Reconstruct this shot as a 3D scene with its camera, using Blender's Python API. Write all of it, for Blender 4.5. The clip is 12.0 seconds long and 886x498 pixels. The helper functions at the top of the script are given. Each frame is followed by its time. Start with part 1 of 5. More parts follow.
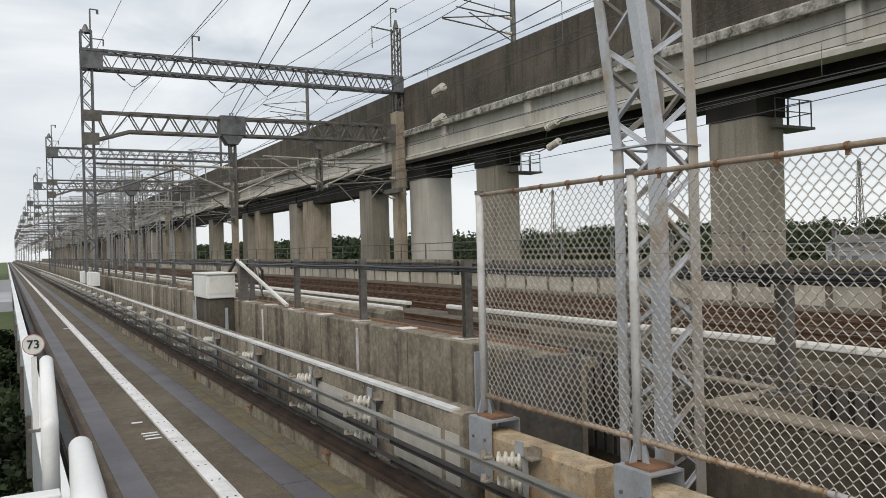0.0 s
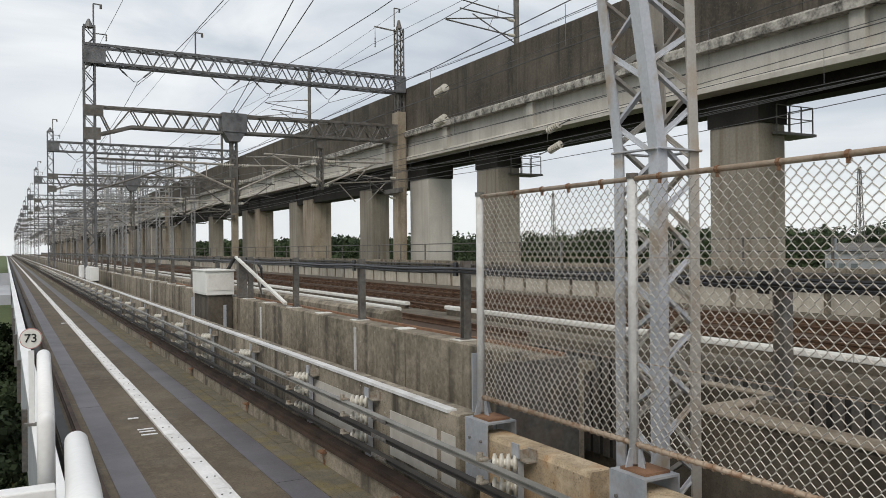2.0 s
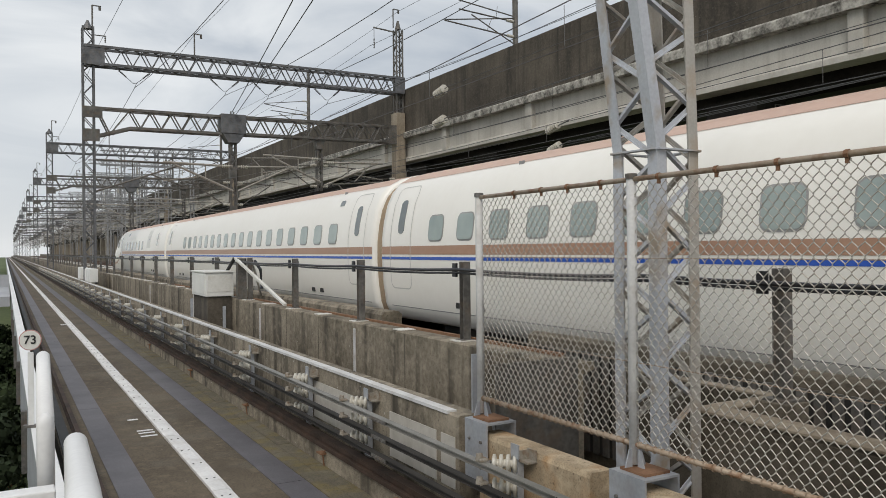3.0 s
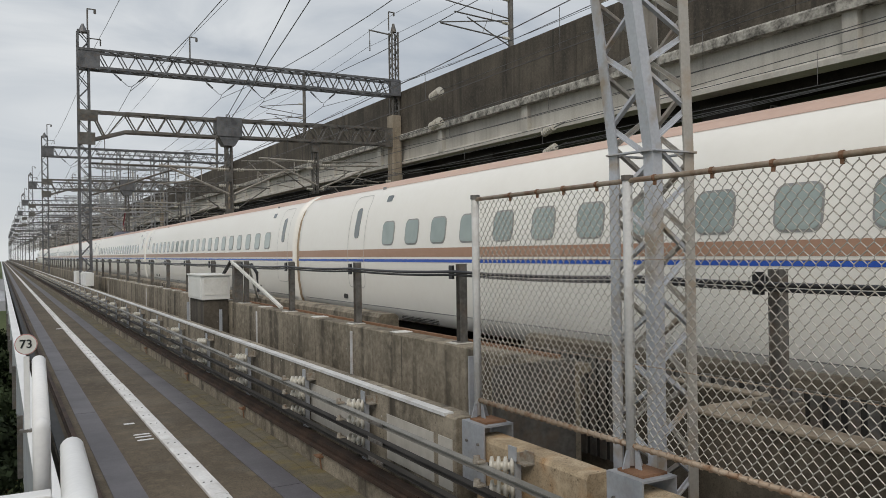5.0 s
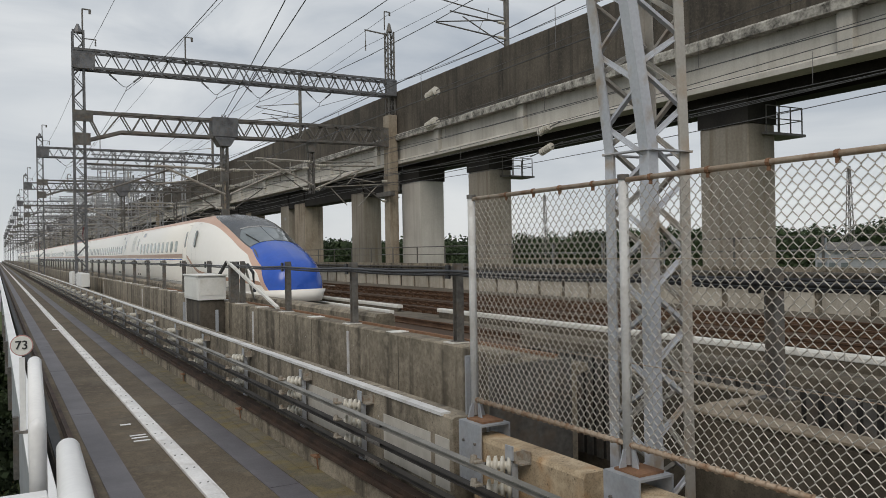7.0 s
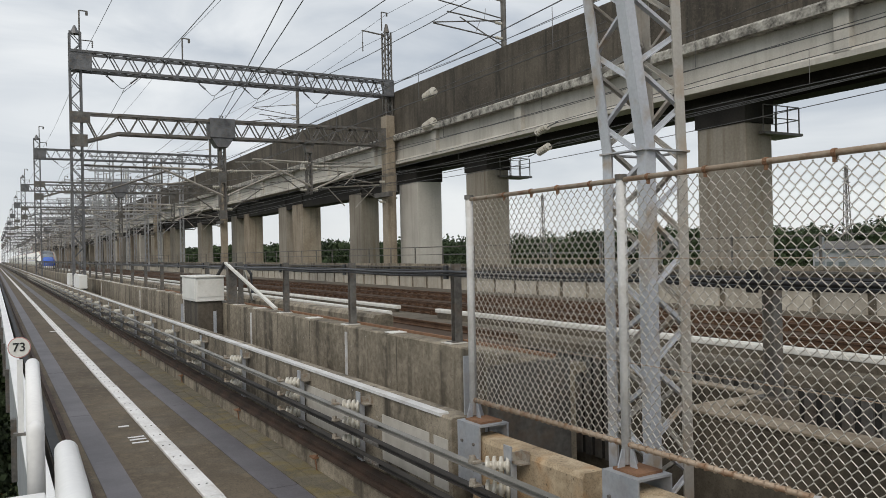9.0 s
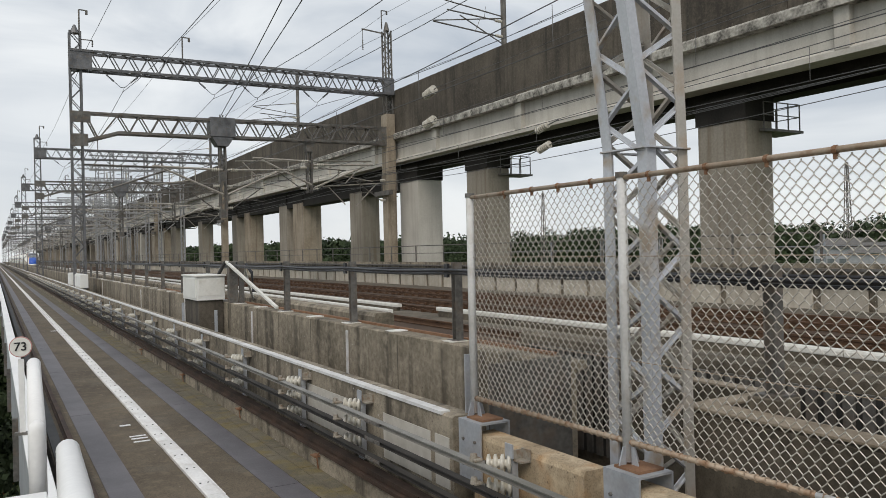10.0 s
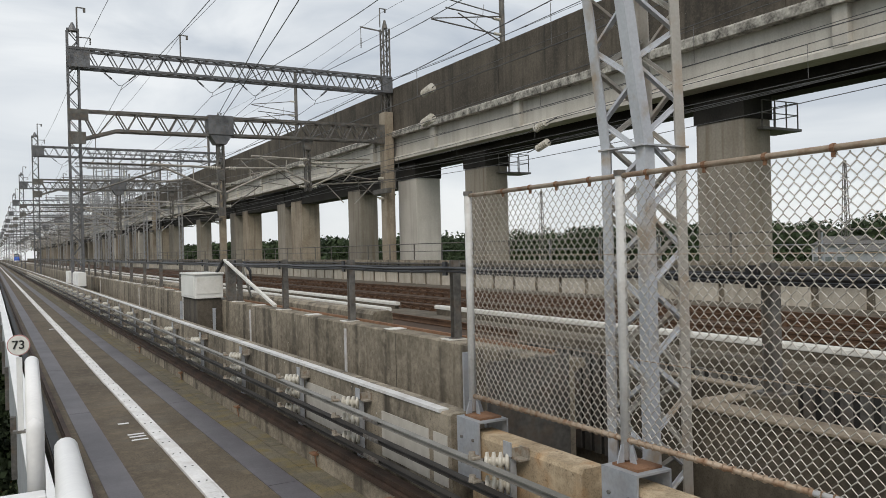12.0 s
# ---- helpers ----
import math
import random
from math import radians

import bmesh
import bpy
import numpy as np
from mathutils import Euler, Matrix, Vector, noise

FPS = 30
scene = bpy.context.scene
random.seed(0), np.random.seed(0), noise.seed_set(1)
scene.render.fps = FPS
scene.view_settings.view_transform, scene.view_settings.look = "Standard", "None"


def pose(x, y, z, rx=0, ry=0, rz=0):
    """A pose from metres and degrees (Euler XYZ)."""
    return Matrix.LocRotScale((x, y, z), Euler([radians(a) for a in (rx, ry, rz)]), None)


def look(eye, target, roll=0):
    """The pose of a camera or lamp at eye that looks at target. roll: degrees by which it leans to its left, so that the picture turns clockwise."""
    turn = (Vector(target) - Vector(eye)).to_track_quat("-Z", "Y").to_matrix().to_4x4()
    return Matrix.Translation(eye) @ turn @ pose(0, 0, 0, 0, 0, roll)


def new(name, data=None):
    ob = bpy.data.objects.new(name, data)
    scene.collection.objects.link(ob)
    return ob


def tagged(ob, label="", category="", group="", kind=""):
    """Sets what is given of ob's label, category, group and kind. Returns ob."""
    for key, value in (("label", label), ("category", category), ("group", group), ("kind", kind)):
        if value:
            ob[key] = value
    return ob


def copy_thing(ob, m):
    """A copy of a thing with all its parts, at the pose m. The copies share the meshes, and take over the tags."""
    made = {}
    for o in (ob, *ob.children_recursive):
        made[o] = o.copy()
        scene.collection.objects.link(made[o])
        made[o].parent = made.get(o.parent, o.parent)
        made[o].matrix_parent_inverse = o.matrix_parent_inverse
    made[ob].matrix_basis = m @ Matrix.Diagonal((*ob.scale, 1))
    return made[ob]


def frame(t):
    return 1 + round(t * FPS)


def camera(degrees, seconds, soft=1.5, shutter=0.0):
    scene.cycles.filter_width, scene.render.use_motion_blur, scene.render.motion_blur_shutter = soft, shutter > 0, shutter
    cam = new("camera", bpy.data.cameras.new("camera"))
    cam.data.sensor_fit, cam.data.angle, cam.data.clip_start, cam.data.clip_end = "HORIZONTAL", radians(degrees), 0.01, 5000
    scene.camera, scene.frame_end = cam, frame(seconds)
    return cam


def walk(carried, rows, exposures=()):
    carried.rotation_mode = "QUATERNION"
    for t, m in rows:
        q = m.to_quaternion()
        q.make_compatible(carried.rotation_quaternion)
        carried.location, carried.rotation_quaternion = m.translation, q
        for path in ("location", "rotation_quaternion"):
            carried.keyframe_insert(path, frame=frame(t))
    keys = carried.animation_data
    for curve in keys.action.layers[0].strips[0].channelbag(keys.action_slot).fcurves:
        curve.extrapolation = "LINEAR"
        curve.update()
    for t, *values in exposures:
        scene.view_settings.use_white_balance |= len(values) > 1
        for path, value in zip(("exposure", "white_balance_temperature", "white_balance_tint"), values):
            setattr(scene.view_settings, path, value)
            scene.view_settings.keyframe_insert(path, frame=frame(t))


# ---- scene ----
# camera: hand-held on a station platform, only turning
PATH = [
    (0.00, 28.879, -0.132, -1.500),
    (0.50, 28.773, -0.016, -1.460),
    (1.00, 28.764, 0.006, -1.433),
    (1.50, 28.818, -0.052, -0.734),
    (2.00, 28.922, -0.065, -0.496),
    (2.50, 28.962, -0.045, -0.579),
    (3.00, 28.970, -0.008, -0.605),
    (5.00, 29.227, 0.152, -0.848),
    (5.50, 29.394, 0.175, -0.870),
    (6.00, 29.511, 0.190, -0.804),
    (6.50, 29.527, 0.188, -0.807),
    (7.00, 29.490, 0.124, -1.008),
    (9.00, 29.640, 0.151, -1.209),
    (9.50, 29.619, 0.091, -1.246),
    (10.00, 29.589, 0.029, -1.379),
    (10.50, 29.557, -0.003, -1.380),
    (11.00, 29.596, -0.002, -1.335),
    (11.50, 29.650, -0.057, -1.332),
    (12.00, 29.706, -0.111, -1.383),
]
cam = camera(58.5, 12.0, soft=0.9)


def held(yaw, pitch, roll):
    """A pose of the camera at the eye, from its heading off the track, its tilt and its lean."""
    a, b = radians(yaw), radians(pitch)
    way = Vector((math.sin(a) * math.cos(b), math.cos(a) * math.cos(b), math.sin(b)))
    return look((0, 0, 1.7), Vector((0, 0, 1.7)) + way, roll)


walk(cam, [(t, held(yaw, pitch, roll)) for t, yaw, pitch, roll in PATH],
     exposures=[(0, 0.0), (2.0, 0.0), (2.5, -0.07), (3.2, -0.2), (5.0, -0.33), (7.0, -0.33), (8.0, -0.2), (9.5, -0.08), (12.0, -0.05)])

# ---- light: a bright overcast sky ----
world = bpy.data.worlds.new("overcast")
scene.world = world
world.use_nodes = True
wn, wl = world.node_tree.nodes, world.node_tree.links
wn.clear()
w_out = wn.new("ShaderNodeOutputWorld")
w_bg = wn.new("ShaderNodeBackground")
w_bg.inputs[1].default_value = 1.0
sky = wn.new("ShaderNodeTexSky")
sky.sky_type, sky.sun_disc = "NISHITA", False
sky.sun_elevation, sky.sun_rotation = radians(50), radians(200)
sky_dim = wn.new("ShaderNodeMixRGB")
sky_dim.blend_type, sky_dim.inputs[0].default_value = "MULTIPLY", 1.0
sky_dim.inputs[2].default_value = (0.08, 0.08, 0.08, 1)
w_tc = wn.new("ShaderNodeTexCoord")
w_map = wn.new("ShaderNodeMapping")
w_map.inputs["Scale"].default_value = (1.0, 1.0, 3.2)
w_n = wn.new("ShaderNodeTexNoise")
w_n.inputs["Scale"].default_value, w_n.inputs["Detail"].default_value = 2.6, 7
w_n.inputs["Distortion"].default_value = 0.6
w_r = wn.new("ShaderNodeValToRGB")
w_r.color_ramp.elements[0].position, w_r.color_ramp.elements[0].color = 0.36, (0.47, 0.535, 0.62, 1)
w_r.color_ramp.elements[1].position, w_r.color_ramp.elements[1].color = 0.62, (0.95, 0.98, 1.0, 1)
# brighter and whiter haze near the horizon
w_sep = wn.new("ShaderNodeSeparateXYZ")
w_hz = wn.new("ShaderNodeMapRange")
w_hz.inputs[1].default_value, w_hz.inputs[2].default_value = 0.0, 0.28
w_hz.inputs[3].default_value, w_hz.inputs[4].default_value = 0.75, 0.0
w_mh = wn.new("ShaderNodeMixRGB")
w_mh.inputs[2].default_value = (0.95, 0.97, 0.98, 1)
w_mx = wn.new("ShaderNodeMixRGB")
w_mx.inputs[0].default_value = 0.9
wl.new(w_tc.outputs["Generated"], w_map.inputs[0])
wl.new(w_map.outputs[0], w_n.inputs["Vector"])
wl.new(w_n.outputs[0], w_r.inputs[0])
wl.new(w_tc.outputs["Generated"], w_sep.inputs[0])
wl.new(w_sep.outputs[2], w_hz.inputs[0])
wl.new(w_hz.outputs[0], w_mh.inputs[0])
wl.new(w_r.outputs[0], w_mh.inputs[1])
wl.new(sky.outputs[0], sky_dim.inputs[1])
wl.new(sky_dim.outputs[0], w_mx.inputs[1])
wl.new(w_mh.outputs[0], w_mx.inputs[2])
wl.new(w_mx.outputs[0], w_bg.inputs[0])
wl.new(w_bg.outputs[0], w_out.inputs[0])

sun_data = bpy.data.lights.new("sun", "SUN")
sun_data.energy, sun_data.angle, sun_data.color = 1.8, radians(30), (1.0, 0.92, 0.82)
sun = new("sun", sun_data)
sun.matrix_world = look((-32, -34, 48), (0, 0, 0))

# ---- materials ----


def material(name, dark, light, rough=0.8, metal=0.0, scale=1.5, fine=40.0, bump=0.15, streak=0.0, streak_col=(0.06, 0.055, 0.05),
             rust=0.0, rust_col=(0.22, 0.10, 0.045), vary=0.0, pits=0.0, specks=0.0, grit=0.0):
    """Two-scale noise between two colours, fine relief, and, where asked for, streaks that run down, rust patches and object to object variation."""
    m = bpy.data.materials.new(name)
    m.use_nodes = True
    n, l = m.node_tree.nodes, m.node_tree.links
    b = n["Principled BSDF"]
    tc = n.new("ShaderNodeNewGeometry")
    big, small = n.new("ShaderNodeTexNoise"), n.new("ShaderNodeTexNoise")
    for node, s, det in ((big, scale, 5), (small, fine, 3)):
        node.inputs["Scale"].default_value, node.inputs["Detail"].default_value = s, det
        l.new(tc.outputs["Position"], node.inputs["Vector"])
    mix = n.new("ShaderNodeMath")
    mix.operation = "MULTIPLY_ADD"
    mix.inputs[1].default_value = 0.35
    l.new(small.outputs[0], mix.inputs[0])
    half = n.new("ShaderNodeMath")
    half.operation = "MULTIPLY"
    half.inputs[1].default_value = 0.65
    l.new(big.outputs[0], half.inputs[0])
    l.new(half.outputs[0], mix.inputs[2])
    ramp = n.new("ShaderNodeValToRGB")
    ramp.color_ramp.elements[0].position, ramp.color_ramp.elements[0].color = 0.34, (*dark, 1)
    ramp.color_ramp.elements[1].position, ramp.color_ramp.elements[1].color = 0.64, (*light, 1)
    l.new(mix.outputs[0], ramp.inputs[0])
    col = ramp.outputs[0]

    def patch(factor_socket, low, high, colour, amount):
        nonlocal col
        mr = n.new("ShaderNodeMapRange")
        mr.inputs[1].default_value, mr.inputs[2].default_value = low, high
        mr.inputs[3].default_value, mr.inputs[4].default_value = 0.0, amount
        l.new(factor_socket, mr.inputs[0])
        mx = n.new("ShaderNodeMixRGB")
        mx.inputs[2].default_value = (*colour, 1)
        l.new(mr.outputs[0], mx.inputs[0])
        l.new(col, mx.inputs[1])
        col = mx.outputs[0]

    if streak:
        mp = n.new("ShaderNodeMapping")
        mp.inputs["Scale"].default_value = (1.9, 1.9, 0.13)
        l.new(tc.outputs["Position"], mp.inputs[0])
        st = n.new("ShaderNodeTexNoise")
        st.inputs["Scale"].default_value, st.inputs["Detail"].default_value = 1.6, 6
        l.new(mp.outputs[0], st.inputs["Vector"])
        patch(st.outputs[0], 0.47, 0.7, streak_col, streak)
    if rust:
        rs = n.new("ShaderNodeTexNoise")
        rs.inputs["Scale"].default_value, rs.inputs["Detail"].default_value = scale * 2.3, 6
        l.new(tc.outputs["Position"], rs.inputs["Vector"])
        patch(rs.outputs[0], 0.5, 0.66, rust_col, rust)
    if grit:
        gr = n.new("ShaderNodeTexNoise")
        gr.inputs["Scale"].default_value, gr.inputs["Detail"].default_value = 75.0, 4
        l.new(tc.outputs["Position"], gr.inputs["Vector"])
        patch(gr.outputs[0], 0.48, 0.68, tuple(0.45 * c for c in dark), grit)
        g2 = n.new("ShaderNodeTexNoise")
        g2.inputs["Scale"].default_value, g2.inputs["Detail"].default_value = 6.5, 8
        l.new(tc.outputs["Position"], g2.inputs["Vector"])
        patch(g2.outputs[0], 0.52, 0.72, tuple(min(1.0, 1.25 * c) for c in light), grit)
    for amount, s, reach, colour in ((pits, 11.0, 0.14, tuple(0.3 * c for c in dark)), (specks, 4.5, 0.07, (0.55, 0.53, 0.48))):
        if amount:
            vo = n.new("ShaderNodeTexVoronoi")
            vo.inputs["Scale"].default_value = s
            l.new(tc.outputs["Position"], vo.inputs["Vector"])
            patch(vo.outputs["Distance"], reach, reach * 0.5, colour, amount)
    if vary:
        oi = n.new("ShaderNodeObjectInfo")
        hv = n.new("ShaderNodeHueSaturation")
        mr = n.new("ShaderNodeMapRange")
        mr.inputs[3].default_value, mr.inputs[4].default_value = 1 - vary, 1 + vary
        l.new(oi.outputs["Random"], mr.inputs[0])
        l.new(mr.outputs[0], hv.inputs["Value"])
        l.new(col, hv.inputs["Color"])
        col = hv.outputs[0]
    l.new(col, b.inputs["Base Color"])
    b.inputs["Roughness"].default_value, b.inputs["Metallic"].default_value = rough, metal
    if bump:
        bp = n.new("ShaderNodeBump")
        bp.inputs["Strength"].default_value, bp.inputs["Distance"].default_value = bump, 0.01
        l.new(mix.outputs[0], bp.inputs["Height"])
        l.new(bp.outputs[0], b.inputs["Normal"])
    return m


concrete = material("weathered_concrete", (0.120, 0.101, 0.072), (0.345, 0.300, 0.230), 0.9, scale=0.9, fine=14, bump=0.35, streak=0.95, streak_col=(0.038, 0.031, 0.022), pits=0.6, specks=0.8, grit=0.45)
concrete_light = material("pale_concrete", (0.42, 0.40, 0.36), (0.56, 0.54, 0.49), 0.9, scale=0.5, fine=15, streak=0.3, streak_col=(0.25, 0.22, 0.18))
concrete_dark = material("blackened_shaded_concrete", (0.044, 0.037, 0.029), (0.128, 0.110, 0.086), 0.92, scale=0.6, fine=12, streak=0.85, streak_col=(0.034, 0.030, 0.025), specks=0.35, grit=0.3)
# near-black concrete: the shade under the upper deck is put into the colour
shaded_concrete = material("underside_shade_concrete", (0.010, 0.009, 0.008), (0.030, 0.027, 0.022), 0.95, scale=0.6, fine=12)
concrete_pier = material("pier_concrete", (0.20, 0.18, 0.145), (0.33, 0.30, 0.25), 0.9, scale=0.35, fine=10, streak=0.65, streak_col=(0.15, 0.115, 0.075))
concrete_rusty = material("rust_stained_concrete", (0.32, 0.24, 0.145), (0.48, 0.39, 0.27), 0.9, scale=1.4, fine=25, streak=0.5, streak_col=(0.12, 0.08, 0.045), rust=0.7, rust_col=(0.38, 0.22, 0.10), pits=0.75, grit=0.55)
concrete_tan = material("tan_stained_concrete", (0.24, 0.195, 0.14), (0.37, 0.32, 0.25), 0.9, scale=0.8, fine=14, streak=0.6, streak_col=(0.11, 0.08, 0.052), grit=0.3)
mould = material("mouldy_ledge", (0.05, 0.047, 0.040), (0.52, 0.50, 0.45), 0.95, scale=2.4, fine=9)
asphalt_deck = material("brown_deck", (0.056, 0.042, 0.026), (0.138, 0.108, 0.072), 0.85, scale=0.7, fine=35, bump=0.5, rust=0.55, rust_col=(0.135, 0.115, 0.088), specks=0.25, grit=0.55)
steel_deck = material("steel_running_strip", (0.075, 0.070, 0.078), (0.135, 0.128, 0.138), 0.55, scale=1.2, fine=50, grit=0.25)
shoulder = material("mossy_shoulder", (0.085, 0.075, 0.052), (0.16, 0.14, 0.10), 0.9, scale=1.5, fine=40, rust=0.65, rust_col=(0.19, 0.145, 0.045), pits=0.4, grit=0.6)
white_paint = material("white_paint", (0.70, 0.70, 0.70), (0.82, 0.82, 0.81), 0.4, scale=1.0, fine=30, bump=0.04)
white_strip = material("worn_white_channel", (0.60, 0.59, 0.58), (0.84, 0.83, 0.82), 0.5, scale=2, fine=30, bump=0.05, rust=0.25, rust_col=(0.35, 0.30, 0.25))
grey_cap = material("pale_grey_cap", (0.5, 0.5, 0.5), (0.68, 0.68, 0.67), 0.6, scale=2, fine=40, rust=0.3, rust_col=(0.3, 0.25, 0.2))
galv = material("galvanised_steel", (0.30, 0.32, 0.35), (0.44, 0.46, 0.49), 0.5, 0.35, scale=2.5, fine=30, bump=0.05, rust=0.15, rust_col=(0.25, 0.17, 0.10))
gantry_grey = material("dark_galvanised_steel", (0.075, 0.077, 0.083), (0.18, 0.184, 0.193), 0.6, 0.3, scale=2.5, fine=20, bump=0.05, rust=0.3, rust_col=(0.17, 0.13, 0.09))
feeder_grey = material("light_galvanised_frame", (0.24, 0.245, 0.25), (0.38, 0.385, 0.39), 0.55, 0.2, scale=2.5, fine=20, bump=0.05)
pipe_beige = material("dust_pale_pipe", (0.26, 0.245, 0.215), (0.40, 0.38, 0.34), 0.6, 0.1, scale=2.5, fine=20, bump=0.05, rust=0.3, rust_col=(0.22, 0.15, 0.09))
galv_wire = material("galvanised_wire", (0.37, 0.35, 0.31), (0.54, 0.52, 0.475), 0.5, 0.3, scale=3, fine=30, bump=0.0, rust=0.4, rust_col=(0.34, 0.28, 0.21))
galv_old = material("dull_galvanised_steel", (0.080, 0.076, 0.070), (0.185, 0.178, 0.165), 0.6, 0.3, scale=2.5, fine=20, bump=0.05, rust=0.35, rust_col=(0.18, 0.12, 0.075))
tower_paint = material("weathered_tower_steel", (0.42, 0.44, 0.48), (0.55, 0.57, 0.61), 0.5, 0.2, scale=1.6, fine=40, bump=0.08, rust=0.75, rust_col=(0.34, 0.25, 0.15))
# dimmer, warmer copy of the tower steel: shade painted in, besides the rust
tower_shaded = material("shaded_tower_steel", (0.35, 0.33, 0.295), (0.47, 0.45, 0.415), 0.6, 0.1, scale=1.6, fine=40, bump=0.08, rust=0.4, rust_col=(0.36, 0.24, 0.13))
rusty = material("rusty_steel", (0.15, 0.075, 0.04), (0.27, 0.15, 0.085), 0.8, 0.2, scale=6, fine=60, bump=0.3)
rusty_pipe = material("rust_streaked_pipe", (0.30, 0.22, 0.15), (0.44, 0.36, 0.28), 0.6, 0.3, scale=4, fine=50, rust=0.8, rust_col=(0.22, 0.11, 0.05))
dark_rust = material("dark_rusted_steel", (0.022, 0.014, 0.010), (0.080, 0.048, 0.032), 0.75, 0.2, scale=3, fine=40, bump=0.3)
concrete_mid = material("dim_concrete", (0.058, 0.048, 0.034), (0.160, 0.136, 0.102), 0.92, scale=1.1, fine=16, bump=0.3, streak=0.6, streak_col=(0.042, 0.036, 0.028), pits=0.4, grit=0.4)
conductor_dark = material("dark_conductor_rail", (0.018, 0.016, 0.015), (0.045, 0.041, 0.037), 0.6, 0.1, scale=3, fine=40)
rail_steel = material("brown_rail", (0.075, 0.040, 0.022), (0.15, 0.088, 0.052), 0.6, 0.4, scale=3, fine=30)
track_brown = material("rust_dusted_slab", (0.034, 0.020, 0.012), (0.080, 0.049, 0.029), 0.92, scale=1.2, fine=20)
ballast_mat = material("grey_ballast", (0.06, 0.056, 0.052), (0.17, 0.16, 0.15), 0.95, scale=14, fine=45, bump=0.9)
wire_mat = material("catenary_wire", (0.075, 0.075, 0.075), (0.13, 0.13, 0.128), 0.5, 0.5)
black_cable = material("black_cable", (0.012, 0.012, 0.014), (0.03, 0.03, 0.034), 0.4)
porcelain = material("cream_porcelain", (0.44, 0.42, 0.36), (0.62, 0.60, 0.54), 0.3, scale=5, fine=40, bump=0.02, rust=0.4, rust_col=(0.30, 0.25, 0.17))
clamp_mat = material("dirty_cast_clamp", (0.20, 0.175, 0.14), (0.38, 0.35, 0.30), 0.7, 0.2, scale=7, fine=60, bump=0.3, rust=0.6, rust_col=(0.20, 0.12, 0.06))
duct_mat = material("white_duct", (0.60, 0.60, 0.56), (0.74, 0.73, 0.69), 0.55, scale=2, fine=20, rust=0.3, rust_col=(0.45, 0.40, 0.32))
conductor = material("conductor_rail", (0.19, 0.185, 0.165), (0.31, 0.30, 0.275), 0.45, 0.4, scale=3, fine=40)
panel_mat = material("cream_panel", (0.36, 0.33, 0.27), (0.50, 0.46, 0.39), 0.85, scale=2, fine=30, streak=0.4, streak_col=(0.22, 0.18, 0.13), vary=0.12)
grass_mat = material("far_grass", (0.05, 0.075, 0.025), (0.11, 0.14, 0.05), 0.95, scale=0.05, fine=1.5)
leaf_mat = material("foliage", (0.010, 0.020, 0.007), (0.040, 0.062, 0.020), 0.9, scale=0.25, fine=3.0, bump=0.0)
leaf_far = material("distant_foliage", (0.014, 0.026, 0.011), (0.050, 0.074, 0.029), 0.95, scale=0.06, fine=0.8, bump=0.0)
train_white = material("pearl_white_paint", (0.85, 0.825, 0.765), (0.89, 0.87, 0.815), 0.28, scale=0.4, fine=6, bump=0.0)
train_copper = material("copper_paint", (0.42, 0.24, 0.155), (0.47, 0.28, 0.19), 0.3, 0.25, scale=0.5, fine=8, bump=0.0)
train_roof = material("copper_roof_paint", (0.54, 0.35, 0.26), (0.62, 0.42, 0.32), 0.4, 0.1, scale=0.6, fine=8, bump=0.0)
train_blue = material("deep_blue_paint", (0.022, 0.085, 0.42), (0.03, 0.105, 0.50), 0.22, scale=0.5, fine=8, bump=0.0)
# pale base colour: the sky's reflection is painted into the side windows
train_glass = material("sky_reflecting_window", (0.28, 0.34, 0.325), (0.38, 0.44, 0.42), 0.06, scale=0.8, fine=3, bump=0.0)
canopy_mat = material("slate_canopy_paint", (0.050, 0.052, 0.055), (0.085, 0.087, 0.09), 0.2, scale=0.5, fine=6, bump=0.0)
# base lifted to grey so that reflected sky is part of the glass colour
cab_glass = material("cab_windscreen", (0.13, 0.15, 0.155), (0.20, 0.225, 0.23), 0.05, scale=0.8, fine=3, bump=0.0)
gasket = material("grey_gasket", (0.24, 0.24, 0.235), (0.34, 0.34, 0.33), 0.6, bump=0.0)
groove_mat = material("shallow_groove", (0.52, 0.51, 0.48), (0.60, 0.59, 0.56), 0.5, bump=0.0)
door_glass = material("dark_door_glass", (0.12, 0.14, 0.145), (0.20, 0.225, 0.225), 0.06, scale=0.8, fine=3, bump=0.0)
rubber_tan = material("tan_bellows", (0.24, 0.17, 0.11), (0.36, 0.28, 0.19), 0.7, scale=1, fine=20)
underside = material("dark_underframe", (0.02, 0.02, 0.02), (0.05, 0.048, 0.045), 0.8)
box_white = material("white_cabinet_paint", (0.66, 0.66, 0.63), (0.75, 0.75, 0.72), 0.45, scale=1.5, fine=20, bump=0.03)
sign_white = material("sign_white", (0.68, 0.67, 0.63), (0.76, 0.75, 0.71), 0.5, bump=0.0)
sign_black = material("sign_black", (0.015, 0.015, 0.015), (0.03, 0.03, 0.03), 0.5, bump=0.0)
sign_red = material("sign_pale_red", (0.45, 0.22, 0.2), (0.55, 0.3, 0.28), 0.5, bump=0.0)
wall_paint = material("building_grey", (0.30, 0.31, 0.33), (0.42, 0.43, 0.45), 0.8, scale=0.2, fine=2)

# ---- mesh helpers ----


def thing(name, x, y, z, label, category, group="", turn=0):
    ob = new(name)
    ob.empty_display_size = 0.2
    ob.matrix_world = pose(x, y, z, 0, 0, turn)
    return tagged(ob, label, category, group)


